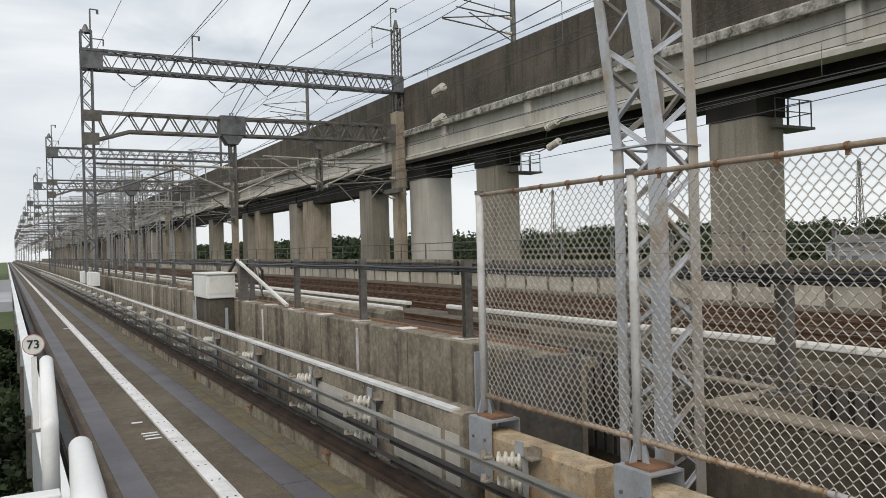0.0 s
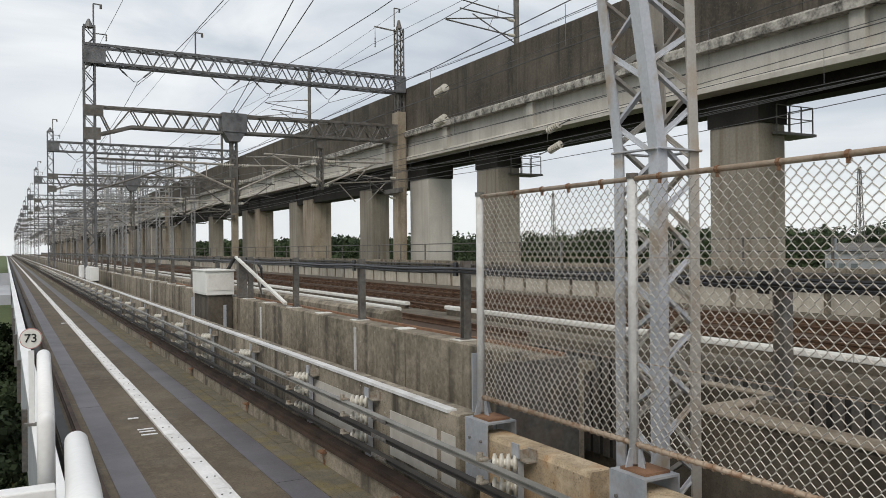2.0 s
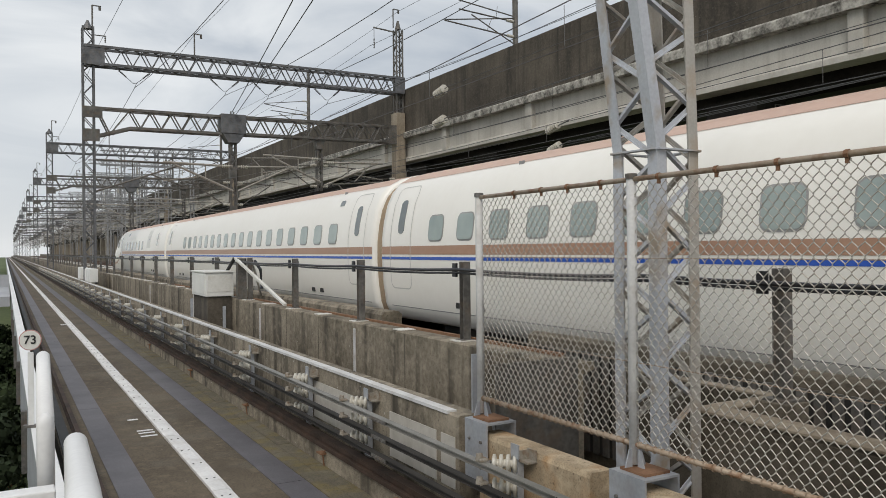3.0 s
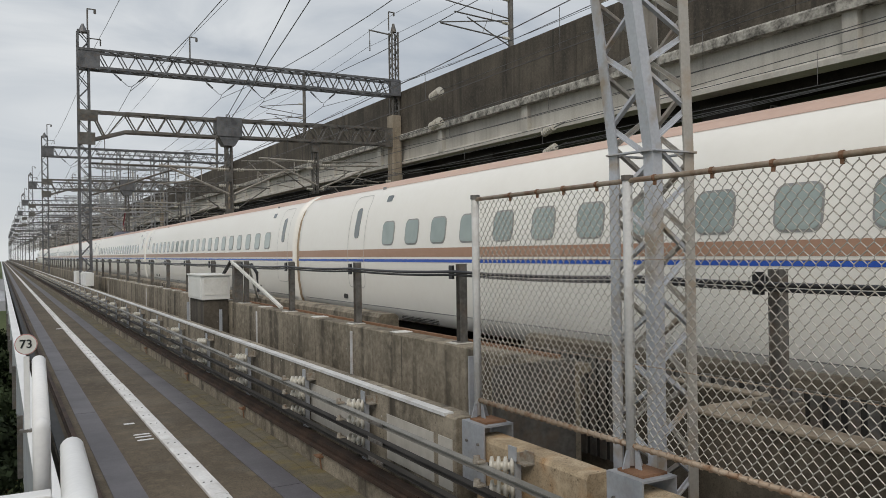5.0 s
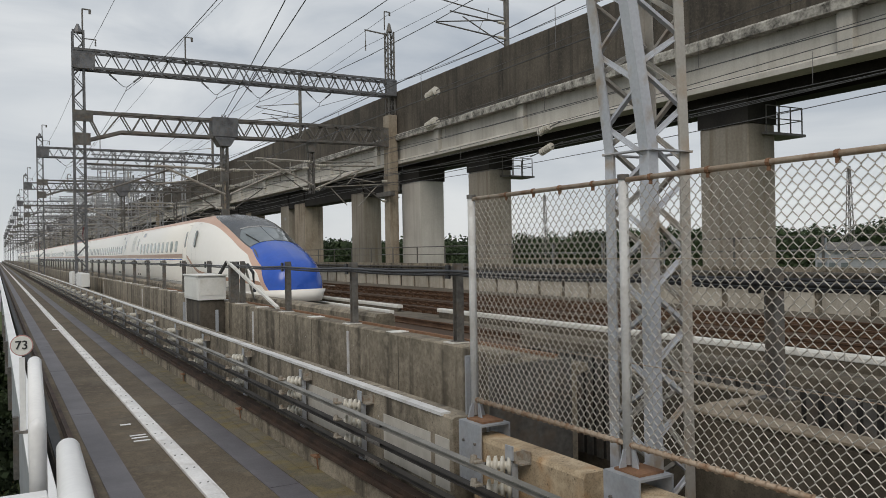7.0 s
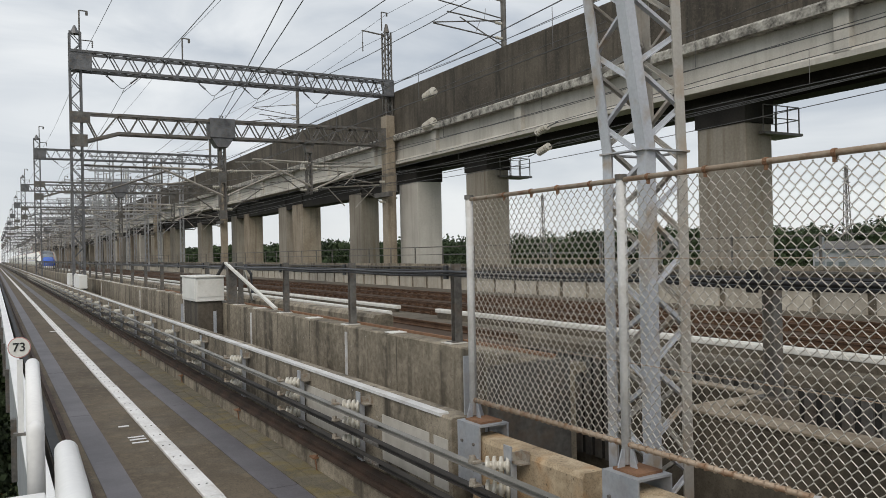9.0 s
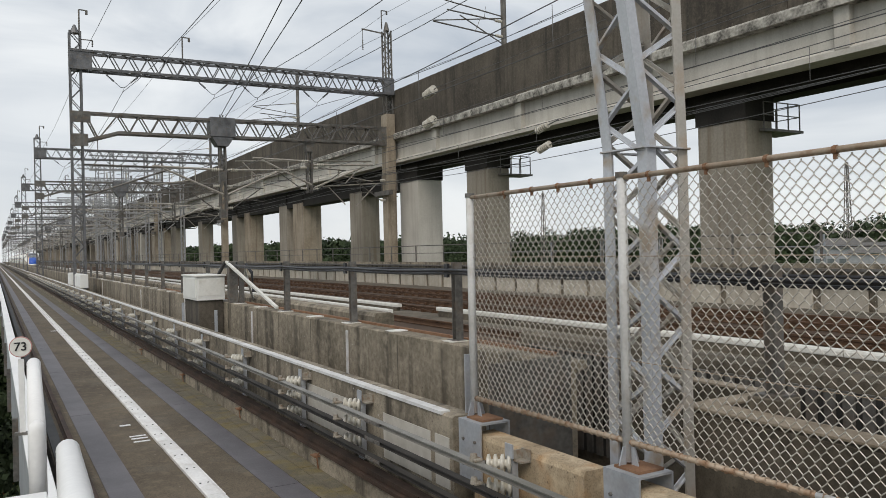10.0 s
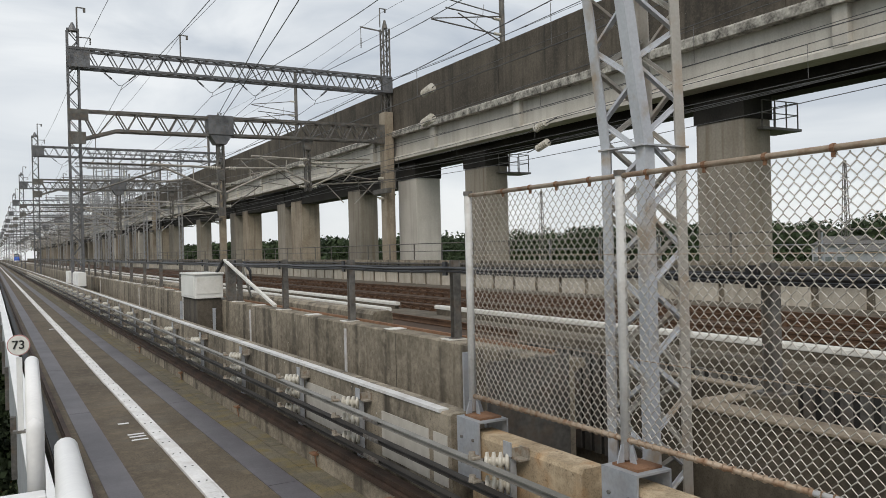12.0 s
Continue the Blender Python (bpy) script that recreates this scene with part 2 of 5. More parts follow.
def part(name, bm, mat, parent=None, label="", smooth=False):
    me = bpy.data.meshes.new(name)
    bmesh.ops.recalc_face_normals(bm, faces=bm.faces)
    bm.to_mesh(me)
    bm.free()
    me.materials.append(mat)
    if smooth:
        for p in me.polygons:
            p.use_smooth = True
    ob = new(name, me)
    if parent:
        ob.parent = parent
    if label:
        ob["label"] = label
    return ob


def setting(name, bm, mat, label, category):
    return tagged(part(name, bm, mat), label, category, "", "structure")


def again(name, mesh, parent, x, y, z, turn=0):
    """One more piece on the same mesh."""
    ob = new(name, mesh)
    ob.parent = parent
    ob.matrix_basis = pose(x, y, z, 0, 0, turn)
    return ob


def box(bm, x0, x1, y0, y1, z0, z1, bev=0.0):
    vs = [bm.verts.new((x, y, z)) for z in (z0, z1) for y in (y0, y1) for x in (x0, x1)]
    fs = [bm.faces.new([vs[i] for i in q]) for q in ((0, 1, 3, 2), (4, 6, 7, 5), (0, 4, 5, 1), (2, 3, 7, 6), (0, 2, 6, 4), (1, 5, 7, 3))]
    if bev:
        es = list({e for f in fs for e in f.edges})
        bmesh.ops.bevel(bm, geom=es, offset=bev, segments=2, affect="EDGES", profile=0.5)
    return bm


def prism(bm, profile, y0, y1, cap=True):
    """Extrude an (x, z) outline along y."""
    a = [bm.verts.new((x, y0, z)) for x, z in profile]
    b = [bm.verts.new((x, y1, z)) for x, z in profile]
    k = len(profile)
    for i in range(k):
        j = (i + 1) % k
        bm.faces.new((a[i], a[j], b[j], b[i]))
    if cap:
        bm.faces.new(a[::-1])
        bm.faces.new(b)
    return bm


def frame_axes(p, q):
    d = (Vector(q) - Vector(p)).normalized()
    up = Vector((0, 0, 1)) if abs(d.z) < 0.95 else Vector((0, 1, 0))
    u = d.cross(up).normalized()
    return u, u.cross(d)


def bar(bm, p, q, w, h=None):
    """A straight bar of rectangular section from p to q."""
    h = h or w
    u, v = frame_axes(p, q)
    ends = []
    for c in (p, q):
        c = Vector(c)
        ends.append([bm.verts.new(c + u * (a * w / 2) + v * (b * h / 2)) for a, b in ((-1, -1), (1, -1), (1, 1), (-1, 1))])
    a, b = ends
    for i in range(4):
        j = (i + 1) % 4
        bm.faces.new((a[i], a[j], b[j], b[i]))
    bm.faces.new(a[::-1])
    bm.faces.new(b)
    return bm


def tube(bm, points, r, seg=8, cap=True):
    """A round pipe along points; r is one radius or one a point."""
    pts = [Vector(p) for p in points]
    rs = r if isinstance(r, (list, tuple)) else [r] * len(pts)
    rings = []
    for i, c in enumerate(pts):
        p, q = pts[max(i - 1, 0)], pts[min(i + 1, len(pts) - 1)]
        u, v = frame_axes(p, q)
        rings.append([bm.verts.new(c + (u * math.cos(2 * math.pi * k / seg) + v * math.sin(2 * math.pi * k / seg)) * rs[i]) for k in range(seg)])
    for a, b in zip(rings, rings[1:]):
        for k in range(seg):
            j = (k + 1) % seg
            bm.faces.new((a[k], a[j], b[j], b[k]))
    if cap:
        bm.faces.new(rings[0][::-1])
        bm.faces.new(rings[-1])
    return bm


def B():
    return bmesh.new()

# ---- setting: ground, guideway, walls, tracks, viaduct ----
NEAR, FAR = -45.0, 620.0

bm = B()
bmesh.ops.create_grid(bm, x_segments=40, y_segments=40, size=2500)
for v in bm.verts:
    v.co.z = -9.0 + 0.35 * noise.noise(v.co * 0.004)
setting("ground", bm, grass_mat, "flat green farmland far below the viaducts", "ground")

random.seed(11)
# guideway deck of the rubber-tyred line
guideway = new("guideway_deck")
tagged(guideway, "elevated guideway deck with brown slab and steel running strips", "guideway", "", "structure")
# trough floor in the dark concrete, which paints in the recess's shade
part("trough", box(B(), 0.38, 0.64, NEAR, FAR, -1.46, -1.38), concrete_dark, guideway, "trough along the deck edge, darkened for shade")
bm = box(B(), 0.64, 3.60, NEAR, FAR, -1.45, -1.02)
part("slab", bm, asphalt_deck, guideway)
for x0, x1 in ((1.08, 1.42), (2.72, 3.08)):
    strip = part("running_strip", box(B(), x0, x1, 0, 5.985, -1.04, -1.012), steel_deck, guideway, "grey steel running strip")
    strip.matrix_basis = pose(0, NEAR, 0)
    y = NEAR + 6.0
    while y < 200:
        again("running_strip", strip.data, guideway, 0, y, 0)
        y += 6.0
    part("running_strip", box(B(), x0, x1, y, FAR, -1.04, -1.012), steel_deck, guideway)
for x0, x1, off in ((3.090, 3.292, 0.0), (3.300, 3.499, 0.4)):
    slab = part("shoulder_slab", box(B(), x0, x1, 0, 1.188, -1.04, -1.010), shoulder, guideway, "moss-stained shoulder slab")
    slab.matrix_basis = pose(0, off - 4.0, 0)
    for k in range(1, 70):
        again("shoulder_slab", slab.data, guideway, 0, off - 4.0 + 1.2 * k, random.uniform(-0.003, 0.003))
    part("shoulder", box(B(), x0, x1, off + 80.0, FAR, -1.04, -1.010), shoulder, guideway)
    part("shoulder", box(B(), x0, x1, NEAR, off - 4.012, -1.04, -1.010), shoulder, guideway)
CHANNEL = ((2.005, -1.03), (2.185, -1.03), (2.185, -0.985), (2.17, -0.975), (2.02, -0.975), (2.005, -0.985))
run = part("channel_cover", prism(prism(B(), CHANNEL, 0, 2.985), ((2.188, -1.03), (2.215, -1.03), (2.215, -0.99), (2.188, -0.99)), 0, 2.97), white_strip, guideway, "worn white cable channel cover")
run.matrix_basis = pose(0, NEAR, 0)
y = NEAR + 3.0
while y < 150:
    again("channel_cover", run.data, guideway, random.uniform(-0.004, 0.004), y, 0)
    y += 3.0
bm = B()
prism(bm, CHANNEL, y, FAR)
part("cable_channel", bm, white_strip, guideway, "worn white cable channel with bolts")
bm = B()
for k in range(90):
    y = 2.0 + 0.75 * k
    for x in (2.05, 2.14):
        tube(bm, ((x, y, -0.976), (x, y, -0.968)), 0.012, 6)
part("bolts", bm, underside, guideway)["kind"] = "stuff"
for k, dy in enumerate((0.0, 0.22, 0.40)):
    bm = box(B(), 1.72, 1.95, 12.30 + dy, 12.36 + dy, -1.015, -1.008)
    part("paint_mark", bm, white_paint, guideway, "short white painted bar")
bm = box(B(), 1.70, 1.86, 13.6, 13.68, -1.015, -1.008)
part("paint_mark", bm, white_paint, guideway)
bm = box(B(), 1.80, 2.0, 33.0, 33.2, -1.015, -1.008)
part("paint_mark", bm, white_paint, guideway)
# left edge: kerb, dark steel guide rail and cable tray
bm = prism(B(), ((0.86, -1.022), (0.97, -1.022), (0.97, -1.005), (0.925, -0.99), (0.925, -0.955), (0.95, -0.945), (0.95, -0.93), (0.88, -0.93), (0.88, -0.945), (0.905, -0.955), (0.905, -0.99), (0.86, -1.005)), NEAR, FAR)
part("guide_rail", bm, dark_rust, guideway, "dark rusty guide rail")
part("edge_channel", box(B(), 0.66, 0.80, NEAR, FAR, -1.022, -0.985), conductor_dark, guideway, "dark steel channel beside the guide rail")
bm = box(B(), 0.28, 0.40, NEAR, FAR, -1.5, -0.95)
part("kerb", bm, concrete, guideway, "concrete edge kerb")
stone = part("kerb_stone", box(B(), 3.50, 3.62, 0, 1.485, -1.02, -0.80, 0.008), concrete, guideway, "stained concrete kerb stone")
stone.matrix_basis = pose(0, -4.0, 0)
for k in range(1, 60):
    again("kerb_stone", stone.data, guideway, random.uniform(-0.003, 0.003), -4.0 + 1.5 * k, 0)
part("kerb", box(B(), 3.50, 3.62, 86.0, FAR, -1.02, -0.80), concrete, guideway)
part("kerb", box(B(), 3.50, 3.62, NEAR, -4.015, -1.02, -0.80), concrete, guideway)
bm = box(B(), 3.47, 3.53, NEAR, FAR, -0.796, -0.75)
part("guide_rail", bm, dark_rust, guideway)

# low parapet wall between the guideway and the railway
bm = B()
prism(bm, ((3.78, -1.5), (4.02, -1.5), (4.02, 0.10), (3.80, 0.10), (3.78, 0.08)), 6.55, FAR)
low = setting("wall_low", bm, concrete, "weathered concrete parapet wall beside the guideway", "wall")
bm = box(B(), 3.765, 3.87, 6.75, FAR, 0.085, 0.118)
part("cap", bm, grey_cap, low, "pale grey capping strip")
bm = B()
prism(bm, ((3.78, -1.5), (4.04, -1.5), (4.04, -0.02), (4.0, 0.02), (3.80, 0.02), (3.78, -0.02)), 4.62, 6.18)
prism(bm, ((3.78, -1.5), (4.04, -1.5), (4.04, -0.02), (4.0, 0.02), (3.80, 0.02), (3.78, -0.02)), NEAR, 4.26)
setting("wall_low_near", bm, concrete_rusty, "rust-stained concrete parapet block under the wire fence", "wall")
bm = box(B(), 3.64, 3.76, NEAR, FAR, -1.5, -0.98)
part("foot", bm, concrete_mid, low)
for y0, y1 in ((10.6, 8.6), (8.1, 7.0), (6.9, 6.62)):
    part("patch", box(B(), 3.772, 3.785, y1, y0, -0.62, -0.12), concrete_light, low, "pale repair patch")

# raised wall of the railway viaduct with its posts standing on it
bm = B()
prism(bm, ((5.05, -1.6), (5.40, -1.6), (5.40, 0.50), (5.07, 0.50), (5.05, 0.48)), 9.0, FAR)
prism(bm, ((5.05, -1.6), (5.25, -1.6), (5.25, 0.38), (5.40, 0.42), (5.40, 0.50), (5.07, 0.50), (5.05, 0.48)), 6.5, 8.998)
inner = setting("wall_inner", bm, concrete, "stained grey concrete side wall of the railway viaduct", "wall")
for y in (12.12, 17.66, 24.9, 33.2, 46.0, 58.0):
    part("joint_strip", box(B(), 5.03, 5.06, y, y + 0.07, -1.5, 0.40), grey_cap, inner, "pale vertical joint strip")
for y in (8.1, 10.29, 13.9, 15.79, 18.6, 24.0, 27.0, 32.0, 35.0):
    part("seam", box(B(), 5.047, 5.052, y, y + 0.018, -1.5, 0.47), concrete_dark, inner, "dark formwork seam")
for k in range(24):
    y = 8.9 + 1.73 * k
    part("kerb_plate", box(B(), 5.08, 5.36, y - 0.12, y + 0.12, 0.498, 0.512), duct_mat, inner)
bm = box(B(), 5.34, 5.395, 7.0, 30, 0.50, 0.535)
part("conduit", bm, rusty, inner, "rusty conduit")
# the gap's shade is put into its floor as darker concrete
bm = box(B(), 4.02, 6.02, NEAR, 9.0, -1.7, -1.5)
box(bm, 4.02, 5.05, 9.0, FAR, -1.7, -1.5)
setting("floor_gap", bm, concrete_dark, "concrete floor of the gap between the walls, darkened for shade", "floor")

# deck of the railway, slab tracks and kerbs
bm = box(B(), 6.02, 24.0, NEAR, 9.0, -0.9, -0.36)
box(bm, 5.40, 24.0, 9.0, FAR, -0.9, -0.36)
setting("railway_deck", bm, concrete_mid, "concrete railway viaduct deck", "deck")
bm = B()
prism(bm, ((6.02, -0.36), (6.42, -0.36), (6.42, 0.50), (6.36, 0.56), (6.08, 0.56), (6.02, 0.50)), 13.2, FAR)
setting("trough_wall", bm, concrete, "concrete cable trough wall beside the track", "wall")
bm = B()
prism(bm, ((6.02, -0.36), (6.30, -0.36), (6.30, 0.46), (6.26, 0.56), (6.20, 0.60), (6.12, 0.60), (6.04, 0.56), (6.02, 0.46)), NEAR, 8.6)
setting("kerb_wall", bm, concrete_mid, "round-topped concrete kerb beside the track", "kerb")
bm = B()
bmesh.ops.create_grid(bm, x_segments=60, y_segments=160, size=0.5)
for v in bm.verts:
    v.co = Vector((6.55 + 0.75 * (v.co.x + 0.5) - 0.3, 7.0 + 8.0 * (v.co.y + 0.5), -0.02 + 0.05 * noise.noise(v.co * 90)))
setting("ballast", bm, ballast_mat, "loose grey ballast beside the track", "ballast")


def track(x, name):
    tr = new(name)
    tagged(tr, "rust-brown slab track with two steel rails", "railway track", "railway tracks", "structure")
    part("slab", box(B(), x - 1.35, x + 1.35, NEAR, FAR, -0.36, -0.16), track_brown, tr)
    for dx in (-0.7175, 0.7175):
        c = x + dx
        bm = prism(B(), ((c - 0.07, -0.15), (c + 0.07, -0.15), (c + 0.07, -0.135), (c + 0.012, -0.115), (c + 0.012, -0.045), (c + 0.034, -0.035),
                         (c + 0.034, 0.0), (c - 0.034, 0.0), (c - 0.034, -0.035), (c - 0.012, -0.045), (c - 0.012, -0.115), (c - 0.07, -0.135)), NEAR, FAR)
        part("rail", bm, rail_steel, tr, "rusty steel rail")
    return tr


track_a, track_b, track_c = track(8.5, "track_near"), track(12.0, "track_middle"), track(15.5, "track_far")
clip_bm = B()
box(clip_bm, -0.12, 0.12, -0.08, 0.08, -0.155, -0.10)
box(clip_bm, -0.16, -0.09, -0.05, 0.05, -0.16, -0.06)
box(clip_bm, 0.09, 0.16, -0.05, 0.05, -0.16, -0.06)
clip = part("fastener", clip_bm, rail_steel, track_b)
clip.matrix_basis = pose(11.28, 0, 0)
for tr, x in ((track_b, 12.0), (track_c, 15.5)):
    for dx in (-0.7175, 0.7175):
        for k in range(110):
            again("fastener", clip.data, tr, x + dx, 3.0 + 0.62 * k, 0)

# white ducts that lie between the tracks
for x, y0, y1, z in ((9.72, 20.2, FAR, 0.03), (10.6, 21.4, FAR, 0.08), (10.55, NEAR, 18.9, 0.12)):
    bm = B()
    y = y0
    while y < min(y1, 140):
        prism(bm, ((x - 0.075, z - 0.09), (x + 0.075, z - 0.09), (x + 0.08, z - 0.075), (x + 0.08, z - 0.02), (x + 0.065, z + 0.01), (x - 0.065, z + 0.01), (x - 0.08, z - 0.02), (x - 0.08, z - 0.075)), y, min(y + 3.98, y1))
        y += 4.0
    if y < y1:
        prism(bm, ((x - 0.08, z - 0.09), (x + 0.08, z - 0.09), (x + 0.08, z + 0.01), (x - 0.08, z + 0.01)), y, y1)
    du = part("cable_duct", bm, duct_mat)
    tagged(du, "long white cable duct lying between the tracks", "cable duct", "cable ducts")
bm = box(B(), 9.5, 10.9, NEAR, FAR, -0.36, -0.12)
for x, y0, y1, z in ((9.72, 20.2, FAR, 0.03), (10.6, 21.4, FAR, 0.08), (10.55, NEAR, 18.9, 0.12)):
    box(bm, x - 0.07, x + 0.07, y0 + 0.1, y1 - 0.1, -0.119, z - 0.092)
setting("duct_plinth", bm, concrete_mid, "low concrete plinth under the cable ducts", "plinth")

# far parapet with cream panels, cable tray and rail
far = setting("wall_far", box(B(), 21.5, 21.8, NEAR, FAR, -0.4, 1.0), concrete, "concrete parapet beyond the tracks", "wall")
bm = box(B(), 21.38, 21.5, NEAR, FAR, 0.78, 0.86)
part("tray", bm, galv_old, far, "grey cable tray")
tube_bm = tube(B(), ((21.32, NEAR, 0.62), (21.32, FAR, 0.62)), 0.055, 8)
part("cable", tube_bm, black_cable, far, "thick black cable along the parapet")
tube_bm = tube(B(), ((21.34, NEAR, 0.42), (21.34, FAR, 0.42)), 0.05, 6)
part("cable", tube_bm, black_cable, far)
pm = part("panel", box(B(), -0.04, 0.03, -0.74, 0.74, -0.36, 0.36, 0.02), panel_mat, far, "cream concrete panel")
pm.matrix_basis = pose(21.46, 2.0, -0.02)
for k in range(90):
    again("panel", pm.data, far, 21.46, 3.75 + 1.75 * k, -0.02)
tube_bm = tube(B(), ((22.4, NEAR, 1.95), (22.4, 260, 1.95)), 0.03, 6)
part("handrail", tube_bm, galv_old, far, "thin steel handrail")
tube_bm = tube(B(), ((22.4, NEAR, 1.5), (22.4, 260, 1.5)), 0.02, 6)
part("handrail", tube_bm, galv_old, far)
st = part("stanchion", box(B(), -0.03, 0.03, -0.03, 0.03, -1.4, 1.98), galv_old, far)
st.matrix_basis = pose(22.4, 2, 0)
for k in range(60):
    again("stanchion", st.data, far, 22.4, 2.0 + 3.4 * (k + 1), 0)

# ---- the upper viaduct ----
upper = new("upper_viaduct")
tagged(upper, "tall upper railway viaduct with blackened concrete parapet", "viaduct", "", "structure")
XV = 24.3
seg = part("parapet", box(B(), XV, XV + 0.28, 0.012, 5.988, 9.75, 12.75), concrete_dark, upper, "blackened concrete parapet panel")
seg.matrix_basis = pose(0, -48, 0)
for k in range(1, 112):
    again("parapet", seg.data, upper, 0, -48 + 6.0 * k, 0)
part("ledge", prism(B(), ((XV - 0.22, 9.35), (XV + 0.3, 9.35), (XV + 0.3, 9.76), (XV - 0.16, 9.76), (XV - 0.22, 9.68)), NEAR, FAR), mould, upper, "mould-streaked ledge")
part("girder", prism(B(), ((XV + 0.25, 9.36), (XV + 0.25, 8.1), (XV + 0.0, 7.95), (XV + 0.0, 7.75), (XV + 0.95, 7.75), (XV + 0.95, 9.36)), NEAR, FAR), concrete_light, upper, "pale concrete edge girder")
rib = part("rib", box(B(), XV - 0.02, XV + 0.3, -0.28, 0.28, 7.95, 9.36, 0.03), concrete_light, upper)
rib.matrix_basis = pose(0, -30, 0)
for k in range(1, 36):
    again("rib", rib.data, upper, 0, -30 + 9.2 * k, 0)
# deck underside and inner girders carry their shade as colour
part("deck", box(B(), XV + 0.9, XV + 4.6, NEAR, FAR, 8.7, 9.3), shaded_concrete, upper)
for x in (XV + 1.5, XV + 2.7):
    part("girder", box(B(), x, x + 0.5, NEAR, FAR, 7.4, 8.7), shaded_concrete, upper)
part("girder", box(B(), XV + 3.55, XV + 4.2, NEAR, FAR, 7.5, 9.36), shaded_concrete, upper)
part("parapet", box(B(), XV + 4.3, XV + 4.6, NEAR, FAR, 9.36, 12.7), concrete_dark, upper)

part("tie_beam", box(B(), XV + 1.05, XV + 2.6, 50.4, FAR, 6.08, 7.42), shaded_concrete, upper, "longitudinal tie beam darkened for shade")


def pier(y, x=25.3, wx=1.55, wy=2.4, back=True, mat=concrete_pier):
    pr = new("viaduct_pier")
    tagged(pr, "stained concrete frame pier under the upper viaduct", "pier", "viaduct piers", "structure")
    for xc in (x,):
        bm = box(B(), xc, xc + wx, y, y + wy, -9.0, 6.45, 0.06)
        part("column", bm, mat, pr)
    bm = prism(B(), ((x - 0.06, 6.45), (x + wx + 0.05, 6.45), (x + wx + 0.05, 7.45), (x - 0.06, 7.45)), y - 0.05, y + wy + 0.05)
    part("crosshead", bm, shaded_concrete, pr, "concrete crosshead darkened for shade")
    if back:
        bm = B()
        for dy in (-0.2, 0.9):
            for dx in (-0.75, 0.02, 0.7, 1.4):
                if dx < 0 < dy:
                    continue
                bar(bm, (x + wx + dx, y + dy, 6.1), (x + wx + dx, y + dy, 7.15), 0.04)
        for z in (6.65, 7.15):
            for p, q in (((-0.75, -0.2), (1.4, -0.2)), ((1.4, -0.2), (1.4, 0.9)), ((1.4, 0.9), (0, 0.9))):
                bar(bm, (x + wx + p[0], y + p[1], z), (x + wx + q[0], y + q[1], z), 0.035)
        box(bm, x + wx + 0.06, x + wx + 1.5, y - 0.3, y + 1.0, 6.0, 6.1)
        box(bm, x + wx - 0.85, x + wx + 0.055, y - 0.3, y - 0.06, 6.0, 6.1)
        part("inspection_platform", bm, galv_old, pr, "small railed inspection platform")
    return pr


for k in range(-2, 28):
    pier(20.7 + 18.35 * k, back=True)
pier(47.3, 25.0, 1.9, 2.7, False, concrete_light)
pier(71.0, 25.33, 1.8, 3.0, False, concrete_tan)
for k in range(12):
    pier(133.0 + 6.1 * k + 0.5 * (k % 3), 25.2, 1.2, 1.3, False, (concrete_pier, concrete_tan, concrete_light)[k % 3])
setting("wall_under_viaduct", box(B(), XV + 3.0, XV + 3.4, 150.0, FAR, -9.0, 7.39), concrete_dark, "dark concrete wall closing the far viaduct bays", "wall")
pier(88.9, 25.33, 1.6, 2.2, False, concrete_tan)

# ---- the train: twelve cars that run away from the camera on the near track ----
SPEED, FRONT = 65.0, 40.25 - 65.0 * 2.6
XT = 8.5
# half cross-section, from the skirt's foot to the crown
SECTION = ((0, 0.28), (1.3, 0.28), (1.5, 0.34), (1.6, 0.6), (1.66, 1), (1.69, 1.45), (1.685, 1.9), (1.64, 2.248), (1.56, 2.596), (1.43, 2.874), (1.26, 3.066), (1, 3.205), (0.6, 3.309), (0, 3.353))


def half_width(z):
    for (x0, z0), (x1, z1) in zip(SECTION[2:], SECTION[3:]):
        if z0 <= z <= z1:
            f = (z - z0) / (z1 - z0)
            return x0 + (x1 - x0) * f
    return 1.3


def ring(scale_x=1.0, top=1.0, low=0.0):
    right = [(x * scale_x, z if z < 1.0 else 1.0 + (z - 1.0) * top) for x, z in SECTION]
    left = [(-x, z) for x, z in right[-2:0:-1]]
    return right + left


def loft(rings, cap=True):
    bm = B()
    rows = [[bm.verts.new((x, y, z)) for x, z in prof] for y, prof in rings]
    for a, b in zip(rows, rows[1:]):
        k = len(a)
        for i in range(k):
            j = (i + 1) % k
            bm.faces.new((a[i], a[j], b[j], b[i]))
    if cap:
        bm.faces.new(rows[0][::-1])
        bm.faces.new(rows[-1])
    return bm


def band(z0, z1, y0, y1, proud=0.005, side=-1, steps=3):
    """A painted band on the car's flank."""
    bm = B()
    zs = [z0 + (z1 - z0) * k / steps for k in range(steps + 1)]
    a = [bm.verts.new((side * (half_width(z) + proud), y0, z)) for z in zs]
    b = [bm.verts.new((side * (half_width(z) + proud), y1, z)) for z in zs]
    for i in range(steps):
        bm.faces.new((a[i], a[i + 1], b[i + 1], b[i]))
    return bm


